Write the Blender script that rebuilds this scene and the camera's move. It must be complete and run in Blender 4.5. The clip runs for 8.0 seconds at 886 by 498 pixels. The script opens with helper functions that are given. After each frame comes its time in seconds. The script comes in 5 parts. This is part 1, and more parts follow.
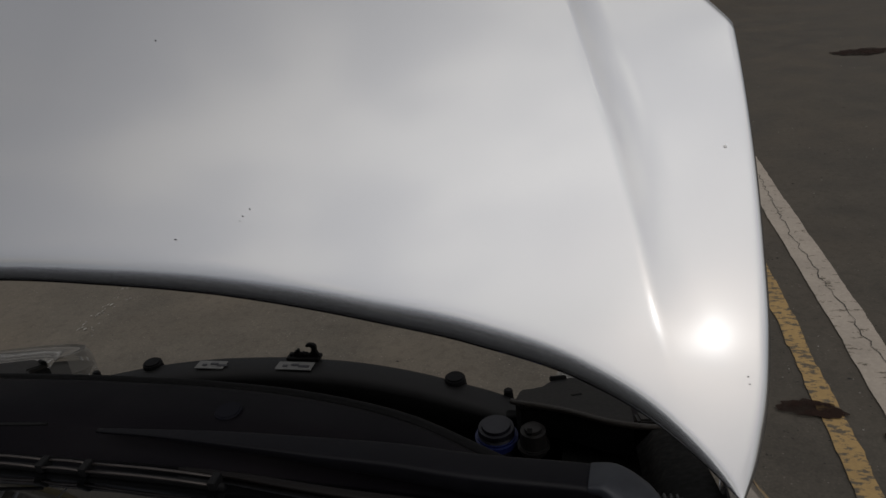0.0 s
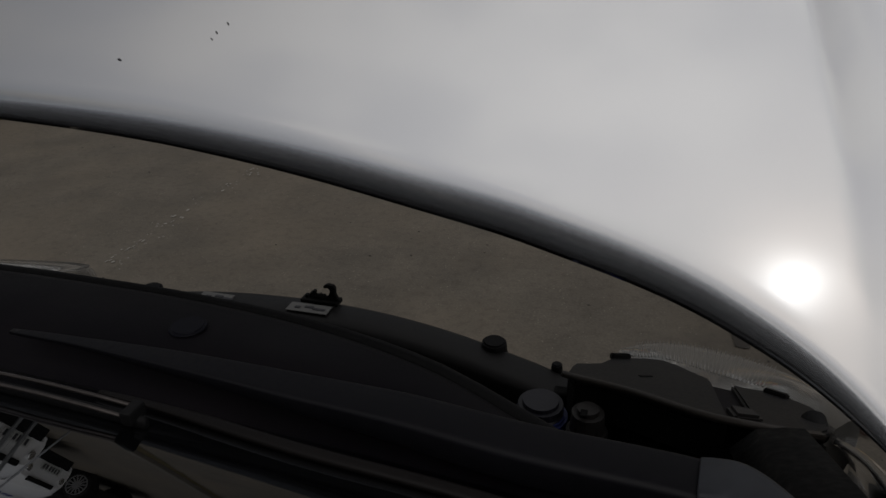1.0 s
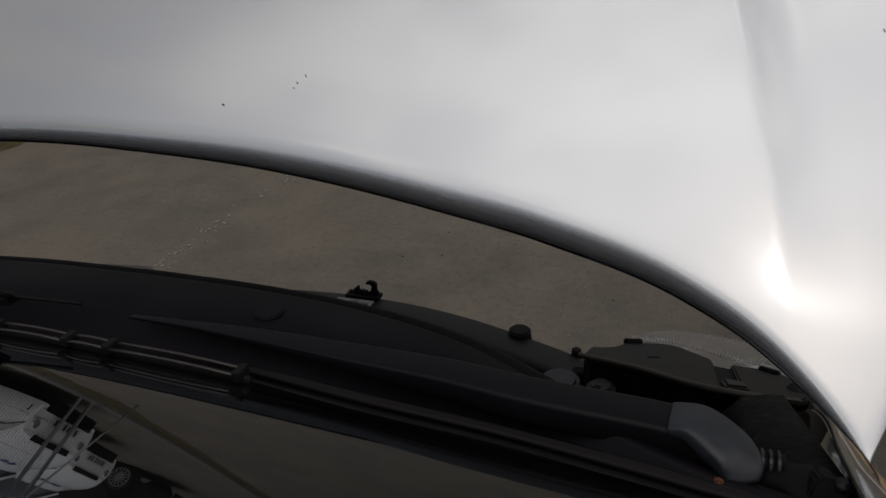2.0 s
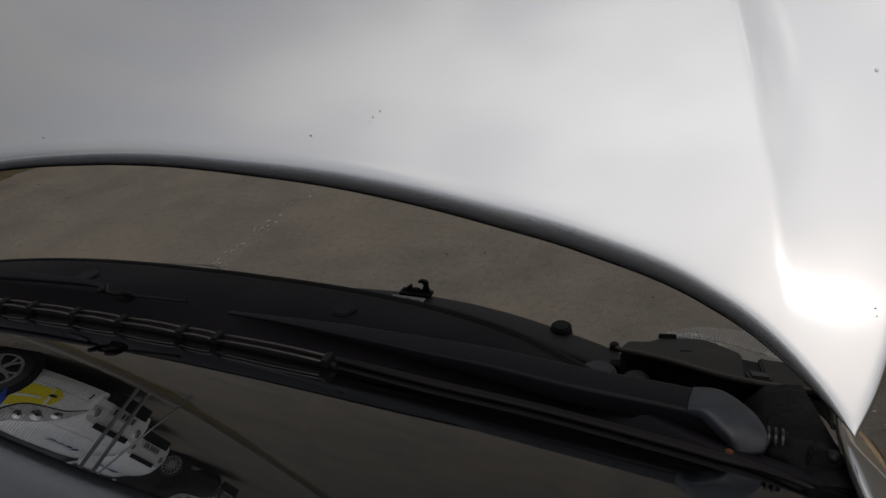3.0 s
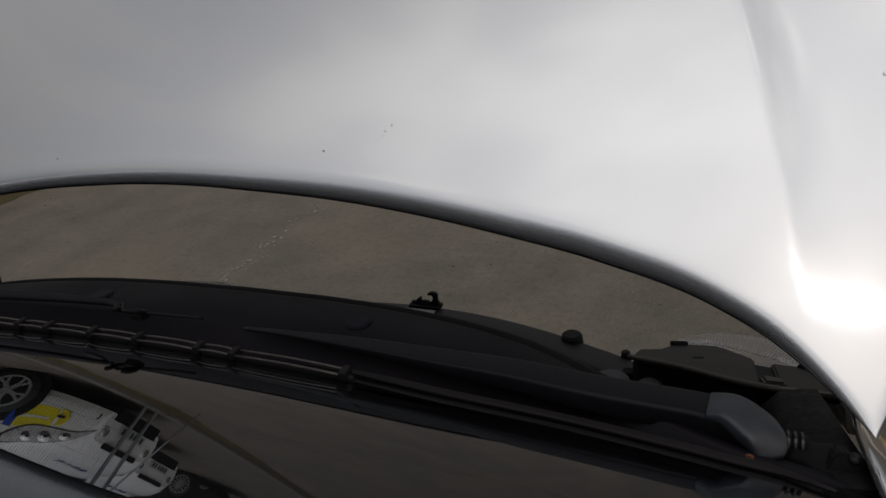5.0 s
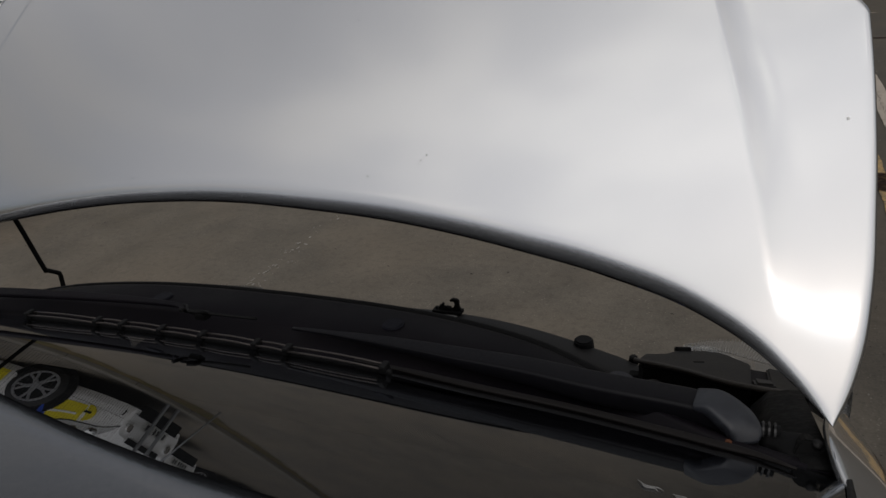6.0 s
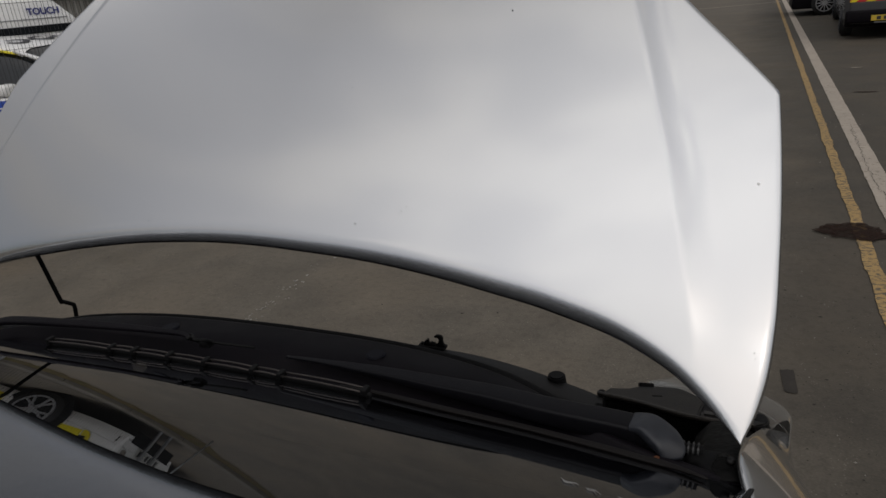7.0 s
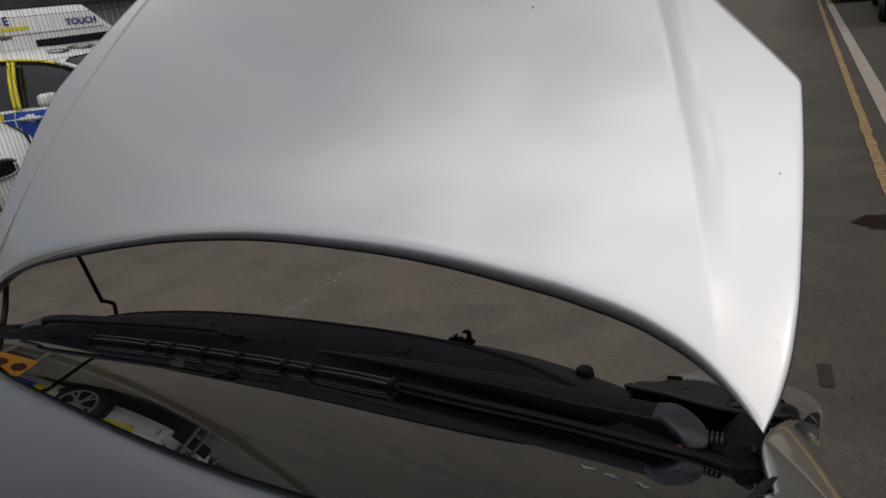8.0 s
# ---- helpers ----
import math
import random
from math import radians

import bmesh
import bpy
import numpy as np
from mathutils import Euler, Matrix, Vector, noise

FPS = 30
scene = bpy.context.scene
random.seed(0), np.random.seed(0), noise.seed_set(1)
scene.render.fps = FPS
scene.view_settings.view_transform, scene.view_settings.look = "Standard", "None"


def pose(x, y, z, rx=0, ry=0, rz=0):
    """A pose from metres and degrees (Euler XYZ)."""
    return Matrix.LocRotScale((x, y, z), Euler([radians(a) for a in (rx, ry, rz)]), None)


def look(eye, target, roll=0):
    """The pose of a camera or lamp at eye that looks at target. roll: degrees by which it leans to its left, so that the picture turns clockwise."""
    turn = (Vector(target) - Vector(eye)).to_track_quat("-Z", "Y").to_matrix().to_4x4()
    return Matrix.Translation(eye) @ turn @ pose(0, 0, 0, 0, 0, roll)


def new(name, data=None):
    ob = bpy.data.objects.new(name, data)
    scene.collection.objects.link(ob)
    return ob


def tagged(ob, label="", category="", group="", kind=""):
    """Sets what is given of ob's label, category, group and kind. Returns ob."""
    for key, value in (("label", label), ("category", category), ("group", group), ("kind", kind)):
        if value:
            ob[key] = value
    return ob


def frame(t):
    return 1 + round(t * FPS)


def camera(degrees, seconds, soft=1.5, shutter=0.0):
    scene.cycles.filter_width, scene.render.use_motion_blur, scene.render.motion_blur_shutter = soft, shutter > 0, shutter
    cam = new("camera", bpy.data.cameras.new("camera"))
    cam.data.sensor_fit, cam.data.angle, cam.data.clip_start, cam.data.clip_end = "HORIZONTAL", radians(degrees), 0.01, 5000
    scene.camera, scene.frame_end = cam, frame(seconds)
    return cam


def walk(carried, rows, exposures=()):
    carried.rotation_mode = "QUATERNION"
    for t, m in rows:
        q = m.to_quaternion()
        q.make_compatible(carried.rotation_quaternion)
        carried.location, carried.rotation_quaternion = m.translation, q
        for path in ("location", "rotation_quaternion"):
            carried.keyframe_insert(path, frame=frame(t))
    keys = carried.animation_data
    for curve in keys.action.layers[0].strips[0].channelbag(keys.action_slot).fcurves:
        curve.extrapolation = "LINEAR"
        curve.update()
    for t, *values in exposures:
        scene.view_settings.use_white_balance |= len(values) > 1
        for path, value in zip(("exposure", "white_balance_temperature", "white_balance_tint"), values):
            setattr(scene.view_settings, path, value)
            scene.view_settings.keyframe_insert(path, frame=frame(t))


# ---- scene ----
cam = camera(65.8, 8.0)
PATH = [
    (0, (0.601, -0.439, 1.44), (0.184, 1.324, 0.592), -6.2),
    (0.2, (0.581, -0.37, 1.373), (0.135, 1.37, 0.495), -1.4),
    (0.5, (0.554, -0.293, 1.307), (0.083, 1.452, 0.450), -0.7),
    (1, (0.554, -0.283, 1.275), (0.007, 1.430, 0.401), -1.9),
    (1.2, (0.559, -0.300, 1.281), (-0.014, 1.411, 0.426), -1.4),
    (2.3, (0.597, -0.44, 1.364), (-0.077, 1.233, 0.501), -5.6),
    (2.5, (0.601, -0.469, 1.385), (-0.127, 1.192, 0.542), -5.5),
    (3, (0.609, -0.483, 1.386), (-0.128, 1.16, 0.514), -5.7),
    (3.5, (0.602, -0.484, 1.384), (-0.15, 1.157, 0.524), -5.9),
    (4, (0.606, -0.484, 1.384), (-0.14, 1.165, 0.533), -6.5),
    (4.5, (0.606, -0.48, 1.388), (-0.137, 1.173, 0.542), -7.0),
    (5, (0.601, -0.491, 1.388), (-0.148, 1.164, 0.55), -7.0),
    (6.3, (0.668, -0.612, 1.463), (-0.147, 1.034, 0.67), -7.2),
    (6.5, (0.696, -0.628, 1.473), (-0.105, 1.043, 0.72), -8.0),
    (7, (0.708, -0.674, 1.489), (-0.09, 1.017, 0.78), -5.7),
    (7.5, (0.72, -0.679, 1.487), (-0.107, 1.001, 0.785), -6.8),
    (8, (0.726, -0.686, 1.489), (-0.156, 0.965, 0.786), -7.5),
]
walk(cam, [(t, look(eye, target, roll)) for t, eye, target, roll in PATH],
     [(0, -0.22), (0.3, -0.4), (0.5, -0.5), (1.2, -0.45), (2.3, 0.04), (5.2, 0.06), (6.3, 0.02), (8, 0.1)])

# ---------------------------------------------------------------- light
SUN_DIR = Vector((0.45, -0.60, 0.66)).normalized()
sun = new("sun", bpy.data.lights.new("sun", "SUN"))
sun.data.energy, sun.data.angle, sun.data.color = 0.023, radians(3.5), (1.0, 0.985, 0.96)
sun.matrix_world = look(SUN_DIR * 30, (0, 0, 0))

world = bpy.data.worlds.new("sky")
scene.world = world
world.use_nodes = True
wn, wl = world.node_tree.nodes, world.node_tree.links
wn.clear()
w_out = wn.new("ShaderNodeOutputWorld")
w_bg = wn.new("ShaderNodeBackground")
w_sky = wn.new("ShaderNodeTexSky")
w_sky.sky_type = "NISHITA"
w_sky.sun_disc = False
w_sky.sun_elevation = math.asin(SUN_DIR.z)
w_sky.sun_rotation = math.atan2(SUN_DIR.x, SUN_DIR.y)
w_sky.air_density, w_sky.dust_density = 1.0, 2.2
w_co = wn.new("ShaderNodeTexCoord")
w_no = wn.new("ShaderNodeTexNoise")
w_no.inputs["Scale"].default_value = 3.8
w_no.inputs["Detail"].default_value = 7
w_no.inputs["Roughness"].default_value = 0.62
w_ra = wn.new("ShaderNodeValToRGB")
w_ra.color_ramp.elements[0].position, w_ra.color_ramp.elements[0].color = 0.44, (0.76, 0.76, 0.76, 1)
w_ra.color_ramp.elements[1].position, w_ra.color_ramp.elements[1].color = 0.57, (1.0, 1.0, 1.0, 1)
w_mx = wn.new("ShaderNodeMix")
w_mx.data_type = "RGBA"
w_xyz = wn.new("ShaderNodeSeparateXYZ")
w_el = wn.new("ShaderNodeMapRange")
w_el.inputs[1].default_value, w_el.inputs[2].default_value = 0.0, 1.0
w_el.inputs[3].default_value, w_el.inputs[4].default_value = 2.6, 10.2
w_cl = wn.new("ShaderNodeVectorMath")
w_cl.operation = "SCALE"
w_cl.inputs[0].default_value = (1.015, 0.985, 0.965)
wl.new(w_co.outputs["Generated"], w_no.inputs["Vector"])
wl.new(w_co.outputs["Generated"], w_xyz.inputs[0])
wl.new(w_xyz.outputs["Z"], w_el.inputs[0])
w_dot = wn.new("ShaderNodeVectorMath")
w_dot.operation = "DOT_PRODUCT"
w_dot.inputs[1].default_value = SUN_DIR
w_gl = wn.new("ShaderNodeMapRange")
w_gl.inputs[1].default_value, w_gl.inputs[2].default_value = 0.1, 1.0
w_gl.inputs[3].default_value, w_gl.inputs[4].default_value = 0.45, 1.30
w_mu = wn.new("ShaderNodeMath")
w_mu.operation = "MULTIPLY"
wl.new(w_co.outputs["Generated"], w_dot.inputs[0])
wl.new(w_dot.outputs["Value"], w_gl.inputs[0])
wl.new(w_el.outputs[0], w_mu.inputs[0])
wl.new(w_gl.outputs[0], w_mu.inputs[1])
wl.new(w_mu.outputs[0], w_cl.inputs["Scale"])
wl.new(w_no.outputs["Fac"], w_ra.inputs["Fac"])
wl.new(w_ra.outputs["Color"], w_mx.inputs[0])
wl.new(w_sky.outputs["Color"], w_mx.inputs[6])
wl.new(w_cl.outputs[0], w_mx.inputs[7])
wl.new(w_mx.outputs[2], w_bg.inputs["Color"])
w_bg.inputs["Strength"].default_value = 0.103
wl.new(w_bg.outputs["Background"], w_out.inputs["Surface"])


# ---------------------------------------------------------------- materials
def mat(name, color, rough=0.5, metal=0.0, vary=0.15, scale=8.0, fine=120.0, bump=0.0, coat=0.0, dirt=None, dirt_amount=0.0, dirt_scale=3.0, spec=0.5, emit=0.0):
    m = bpy.data.materials.new(name)
    m.use_nodes = True
    nt = m.node_tree
    n, l = nt.nodes, nt.links
    p = n["Principled BSDF"]
    co = n.new("ShaderNodeTexCoord")
    a = n.new("ShaderNodeTexNoise")
    a.inputs["Scale"].default_value, a.inputs["Detail"].default_value = scale, 5
    b = n.new("ShaderNodeTexNoise")
    b.inputs["Scale"].default_value, b.inputs["Detail"].default_value = fine, 3
    for t in (a, b):
        l.new(co.outputs["Object"], t.inputs["Vector"])
    add = n.new("ShaderNodeMath")
    add.operation = "ADD"
    l.new(a.outputs["Fac"], add.inputs[0])
    l.new(b.outputs["Fac"], add.inputs[1])
    rng = n.new("ShaderNodeMapRange")
    rng.inputs[1].default_value, rng.inputs[2].default_value = 0.6, 1.4
    rng.inputs[3].default_value, rng.inputs[4].default_value = 1 - vary, 1 + vary
    l.new(add.outputs[0], rng.inputs[0])
    mul = n.new("ShaderNodeVectorMath")
    mul.operation = "SCALE"
    mul.inputs[0].default_value = color
    l.new(rng.outputs[0], mul.inputs["Scale"])
    last = mul.outputs[0]
    if dirt:
        d = n.new("ShaderNodeTexNoise")
        d.inputs["Scale"].default_value, d.inputs["Detail"].default_value = dirt_scale, 8
        l.new(co.outputs["Object"], d.inputs["Vector"])
        dr = n.new("ShaderNodeMapRange")
        dr.inputs[1].default_value, dr.inputs[2].default_value = 0.45, 0.75
        dr.inputs[3].default_value, dr.inputs[4].default_value = 0, dirt_amount
        l.new(d.outputs["Fac"], dr.inputs[0])
        mx = n.new("ShaderNodeMix")
        mx.data_type = "RGBA"
        l.new(dr.outputs[0], mx.inputs[0])
        l.new(last, mx.inputs[6])
        mx.inputs[7].default_value = (*dirt, 1)
        last = mx.outputs[2]
    l.new(last, p.inputs["Base Color"])
    rr = n.new("ShaderNodeMapRange")
    rr.inputs[1].default_value, rr.inputs[2].default_value = 0.6, 1.4
    rr.inputs[3].default_value, rr.inputs[4].default_value = max(0.01, rough * (1 - vary)), min(1, rough * (1 + vary))
    l.new(add.outputs[0], rr.inputs[0])
    l.new(rr.outputs[0], p.inputs["Roughness"])
    p.inputs["Metallic"].default_value = metal
    p.inputs["Specular IOR Level"].default_value = spec
    p.inputs["Coat Weight"].default_value = coat
    p.inputs["Coat Roughness"].default_value = 0.04
    if bump:
        bp = n.new("ShaderNodeBump")
        bp.inputs["Strength"].default_value, bp.inputs["Distance"].default_value = bump, 0.002
        l.new(b.outputs["Fac"], bp.inputs["Height"])
        l.new(bp.outputs["Normal"], p.inputs["Normal"])
    return m


def clear_mat(name, tint, ior=1.5, rough=0.0, haze=0.0, sheen=(1, 1, 1)):
    """Thin clear sheet with two faces: see-through with a Fresnel gloss 2R / (1 + R)."""
    m = bpy.data.materials.new(name)
    m.use_nodes = True
    n, l = m.node_tree.nodes, m.node_tree.links
    n.remove(n["Principled BSDF"])
    fr = n.new("ShaderNodeFresnel")
    fr.inputs["IOR"].default_value = ior
    tr = n.new("ShaderNodeBsdfTransparent")
    tr.inputs["Color"].default_value = (*tint, 1)
    gl = n.new("ShaderNodeBsdfGlossy")
    gl.inputs["Roughness"].default_value = rough
    gl.inputs["Color"].default_value = (*sheen, 1)
    mx = n.new("ShaderNodeMixShader")
    twice, plus, both = (n.new("ShaderNodeMath") for _ in range(3))
    twice.operation, plus.operation, both.operation = "MULTIPLY", "ADD", "DIVIDE"
    twice.inputs[1].default_value, plus.inputs[1].default_value = 2.0, 1.0
    l.new(fr.outputs[0], twice.inputs[0])
    l.new(fr.outputs[0], plus.inputs[0])
    l.new(twice.outputs[0], both.inputs[0])
    l.new(plus.outputs[0], both.inputs[1])
    l.new(both.outputs[0], mx.inputs[0])
    l.new(tr.outputs[0], mx.inputs[1])
    l.new(gl.outputs[0], mx.inputs[2])
    last = mx.outputs[0]
    if haze:
        df = n.new("ShaderNodeBsdfDiffuse")
        df.inputs["Color"].default_value = (0.34, 0.33, 0.31, 1)
        m2 = n.new("ShaderNodeMixShader")
        m2.inputs[0].default_value = haze
        l.new(last, m2.inputs[1])
        l.new(df.outputs[0], m2.inputs[2])
        last = m2.outputs[0]
    l.new(last, n["Material Output"].inputs["Surface"])
    return m


def asphalt_mat():
    m = mat("asphalt", (0.101, 0.0895, 0.073), 0.88, vary=0.36, scale=4.0, fine=110, bump=0.8, spec=0.22, dirt=(0.144, 0.1185, 0.088), dirt_amount=0.6, dirt_scale=1.1)
    n, l = m.node_tree.nodes, m.node_tree.links
    p = n["Principled BSDF"]
    co = n.new("ShaderNodeTexCoord")
    v = n.new("ShaderNodeTexVoronoi")
    v.inputs["Scale"].default_value = 70
    l.new(co.outputs["Object"], v.inputs["Vector"])
    r = n.new("ShaderNodeValToRGB")
    r.color_ramp.elements[0].position, r.color_ramp.elements[0].color = 0.0, (1, 1, 1, 1)
    r.color_ramp.elements[1].position, r.color_ramp.elements[1].color = 0.22, (0, 0, 0, 1)
    l.new(v.outputs["Distance"], r.inputs["Fac"])
    big = n.new("ShaderNodeTexNoise")
    big.inputs["Scale"].default_value = 14
    l.new(co.outputs["Object"], big.inputs["Vector"])
    pick = n.new("ShaderNodeMapRange")
    pick.inputs[1].default_value, pick.inputs[2].default_value = 0.48, 0.66
    l.new(big.outputs["Fac"], pick.inputs[0])
    f = n.new("ShaderNodeMath")
    f.operation = "MULTIPLY"
    l.new(r.outputs["Color"], f.inputs[0])
    l.new(pick.outputs[0], f.inputs[1])
    f2 = n.new("ShaderNodeMath")
    f2.operation = "MULTIPLY"
    f2.inputs[1].default_value = 0.85
    l.new(f.outputs[0], f2.inputs[0])
    old = p.inputs["Base Color"].links[0].from_socket
    mx = n.new("ShaderNodeMix")
    mx.data_type = "RGBA"
    l.new(f2.outputs[0], mx.inputs[0])
    l.new(old, mx.inputs[6])
    mx.inputs[7].default_value = (0.30, 0.27, 0.23, 1)
    # dust lies on the bays, the lane is swept darker by traffic
    xyz = n.new("ShaderNodeSeparateXYZ")
    l.new(co.outputs["Object"], xyz.inputs[0])
    edge = n.new("ShaderNodeTexNoise")
    edge.inputs["Scale"].default_value, edge.inputs["Detail"].default_value = 1.3, 6
    l.new(co.outputs["Object"], edge.inputs["Vector"])
    wob = n.new("ShaderNodeMath")
    wob.operation = "MULTIPLY_ADD"
    wob.inputs[1].default_value = 1.2
    l.new(edge.outputs["Fac"], wob.inputs[0])
    l.new(xyz.outputs["X"], wob.inputs[2])
    lane = n.new("ShaderNodeMapRange")
    lane.inputs[1].default_value, lane.inputs[2].default_value = 0.9, 1.7
    lane.inputs[3].default_value, lane.inputs[4].default_value = 1.16, 0.69
    l.new(wob.outputs[0], lane.inputs[0])
    # small dark pits and stains
    pit = n.new("ShaderNodeTexNoise")
    pit.inputs["Scale"].default_value, pit.inputs["Detail"].default_value, pit.inputs["Roughness"].default_value = 26, 8, 0.7
    l.new(co.outputs["Object"], pit.inputs["Vector"])
    pr = n.new("ShaderNodeMapRange")
    pr.inputs[1].default_value, pr.inputs[2].default_value = 0.34, 0.52
    pr.inputs[3].default_value, pr.inputs[4].default_value = 0.84, 1.04
    l.new(pit.outputs["Fac"], pr.inputs[0])
    both = n.new("ShaderNodeMath")
    both.operation = "MULTIPLY"
    l.new(lane.outputs[0], both.inputs[0])
    l.new(pr.outputs[0], both.inputs[1])
    sc = n.new("ShaderNodeVectorMath")
    sc.operation = "SCALE"
    l.new(mx.outputs[2], sc.inputs[0])
    l.new(both.outputs[0], sc.inputs["Scale"])
    l.new(sc.outputs[0], p.inputs["Base Color"])
    return m


def worn_paint(name, color, wear, scale, across=1.0):
    """Road paint that has flaked off to the asphalt in places."""
    m = mat(name, color, 0.75, spec=0.25, vary=0.18, scale=5, fine=90, bump=0.5)
    n, l = m.node_tree.nodes, m.node_tree.links
    p = n["Principled BSDF"]
    co = n.new("ShaderNodeTexCoord")
    a = n.new("ShaderNodeTexNoise")
    a.inputs["Scale"].default_value, a.inputs["Detail"].default_value, a.inputs["Roughness"].default_value = scale, 9, 0.72
    mp = n.new("ShaderNodeMapping")
    mp.inputs["Scale"].default_value = (1.0, across, 1.0)
    l.new(co.outputs["Object"], mp.inputs["Vector"])
    l.new(mp.outputs["Vector"], a.inputs["Vector"])
    r = n.new("ShaderNodeMapRange")
    r.inputs[1].default_value, r.inputs[2].default_value = wear, wear + 0.06
    l.new(a.outputs["Fac"], r.inputs[0])
    old = p.inputs["Base Color"].links[0].from_socket
    mx = n.new("ShaderNodeMix")
    mx.data_type = "RGBA"
    l.new(r.outputs[0], mx.inputs[0])
    l.new(old, mx.inputs[6])
    mx.inputs[7].default_value = (0.105, 0.088, 0.066, 1)
    l.new(mx.outputs[2], p.inputs["Base Color"])
    return m


M_PAINT = mat("silver_paint", (0.64, 0.65, 0.665), 0.17, metal=0.92, vary=0.03, scale=1.5, fine=900, coat=1.0)
M_PAINT.node_tree.nodes["Principled BSDF"].inputs["Coat IOR"].default_value = 1.7
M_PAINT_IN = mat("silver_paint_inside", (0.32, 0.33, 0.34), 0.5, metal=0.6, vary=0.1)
M_PLASTIC = mat("black_plastic", (0.0045, 0.0037, 0.0056), 0.55, vary=0.25, scale=6, fine=900, bump=0.08, dirt=(0.0135, 0.0108, 0.0125), dirt_amount=0.34, dirt_scale=9, spec=0.10)
M_RUBBER = mat("black_rubber", (0.004, 0.004, 0.0044), 0.7, vary=0.2, fine=300, spec=0.2)
M_TRIM = mat("satin_black_metal", (0.007, 0.0068, 0.0070), 0.5, vary=0.15, fine=200, dirt=(0.022, 0.020, 0.018), dirt_amount=0.2, spec=0.25)
M_ARM = mat("grey_wiper_metal", (0.0054, 0.0052, 0.0070), 0.5, vary=0.25, fine=200, spec=0.16)
M_PIVOT = mat("worn_wiper_end", (0.020, 0.022, 0.028), 0.45, vary=0.4, scale=30, fine=200, dirt=(0.038, 0.042, 0.050), dirt_amount=0.5, dirt_scale=40)
M_RIBBED = mat("scuffed_rubber_rib", (0.03, 0.03, 0.031), 0.4, vary=0.5, scale=60, fine=300)
M_BLADE = mat("brown_black_rubber", (0.0060, 0.0048, 0.0046), 0.5, vary=0.3, scale=20, fine=300, spec=0.16)
M_TRIM_BRIGHT = mat("worn_blade_metal", (0.058, 0.050, 0.047), 0.42, metal=0.6, vary=0.3, scale=40)
M_STEEL = mat("bare_steel", (0.45, 0.44, 0.42), 0.35, metal=1.0, vary=0.2)
# near-black for black parts, and for shade in the engine bay
M_BAY = mat("near_black_parts_and_bay_shade", (0.004, 0.004, 0.004), 0.75, vary=0.3, spec=0.15)
M_STICKER = mat("paper_sticker", (0.14, 0.14, 0.135), 0.6, vary=0.12, scale=30)
M_SMUDGE = mat("pale_smudge", (0.20, 0.20, 0.195), 0.8, vary=0.4, scale=60)
M_INK = mat("sticker_ink", (0.03, 0.03, 0.035), 0.6)
M_BLUECAP = mat("blue_plastic_cap", (0.015, 0.025, 0.12), 0.45)
M_TANK = mat("milky_tank_plastic", (0.008, 0.0082, 0.014), 0.5, vary=0.2)
M_GREYCAP = mat("grey_plastic_cap", (0.016, 0.0145, 0.014), 0.55)
M_PLUG = mat("navy_plug", (0.0048, 0.0048, 0.009), 0.5, spec=0.12)
M_COPPER = mat("rusty_metal", (0.13, 0.048, 0.022), 0.7, metal=0.3, vary=0.4, scale=60)
M_GLASS = clear_mat("windscreen_glass", (0.46, 0.48, 0.50), 1.262, sheen=(0.92, 0.95, 1.0))
M_LENS = clear_mat("headlight_lens", (0.86, 0.86, 0.84), 1.4, 0.08, 0.30)
M_RIB = mat("pale_lens_rib", (0.17, 0.165, 0.155), 0.4, vary=0.5, scale=40)
M_EDGE = mat("dull_folded_edge", (0.035, 0.030, 0.026), 0.45, metal=0.3, vary=0.3)
M_HOUSING = mat("lamp_housing_grey", (0.055, 0.051, 0.045), 0.6, vary=0.25)
M_REFLECTOR = mat("headlight_reflector", (0.75, 0.75, 0.74), 0.2, metal=1.0, vary=0.1)
M_AMBER = mat("amber_bulb", (0.12, 0.07, 0.03), 0.3)
M_CABIN = mat("cabin_black", (0.012, 0.012, 0.013), 0.8, vary=0.2)
M_CARGLASS = mat("dark_car_glass", (0.012, 0.014, 0.016), 0.06, vary=0.1, spec=0.6)
M_ASPHALT = asphalt_mat()
M_YELLOW_LINE = worn_paint("yellow_road_paint", (0.35, 0.235, 0.10), 0.505, 24, 2.0)
M_WHITE_LINE = worn_paint("white_road_paint", (0.36, 0.315, 0.265), 0.575, 16, 2.0)
M_OLD_LINE = worn_paint("old_white_paint", (0.29, 0.28, 0.25), 0.60, 23)
M_KERB_LINE = worn_paint("faded_tan_paint", (0.22, 0.17, 0.095), 0.52, 14)
M_CRACK = mat("crack", (0.03, 0.027, 0.024), 0.95)
M_OIL = mat("oil_stain", (0.022, 0.013, 0.010), 0.9, spec=0.06, vary=0.35, scale=14)
for m_stain, low in ((M_OIL, .55),):
    n_s, l_s = m_stain.node_tree.nodes, m_stain.node_tree.links
    patchy = n_s.new("ShaderNodeTexNoise")
    patchy.inputs["Scale"].default_value, patchy.inputs["Detail"].default_value = 22, 7
    cover = n_s.new("ShaderNodeMapRange")
    cover.inputs[1].default_value, cover.inputs[2].default_value = .36, .60
    cover.inputs[3].default_value, cover.inputs[4].default_value = low, 1.0
    where = n_s.new("ShaderNodeTexCoord")
    l_s.new(where.outputs["Object"], patchy.inputs["Vector"])
    l_s.new(patchy.outputs["Fac"], cover.inputs[0])
    l_s.new(cover.outputs[0], n_s["Principled BSDF"].inputs["Alpha"])
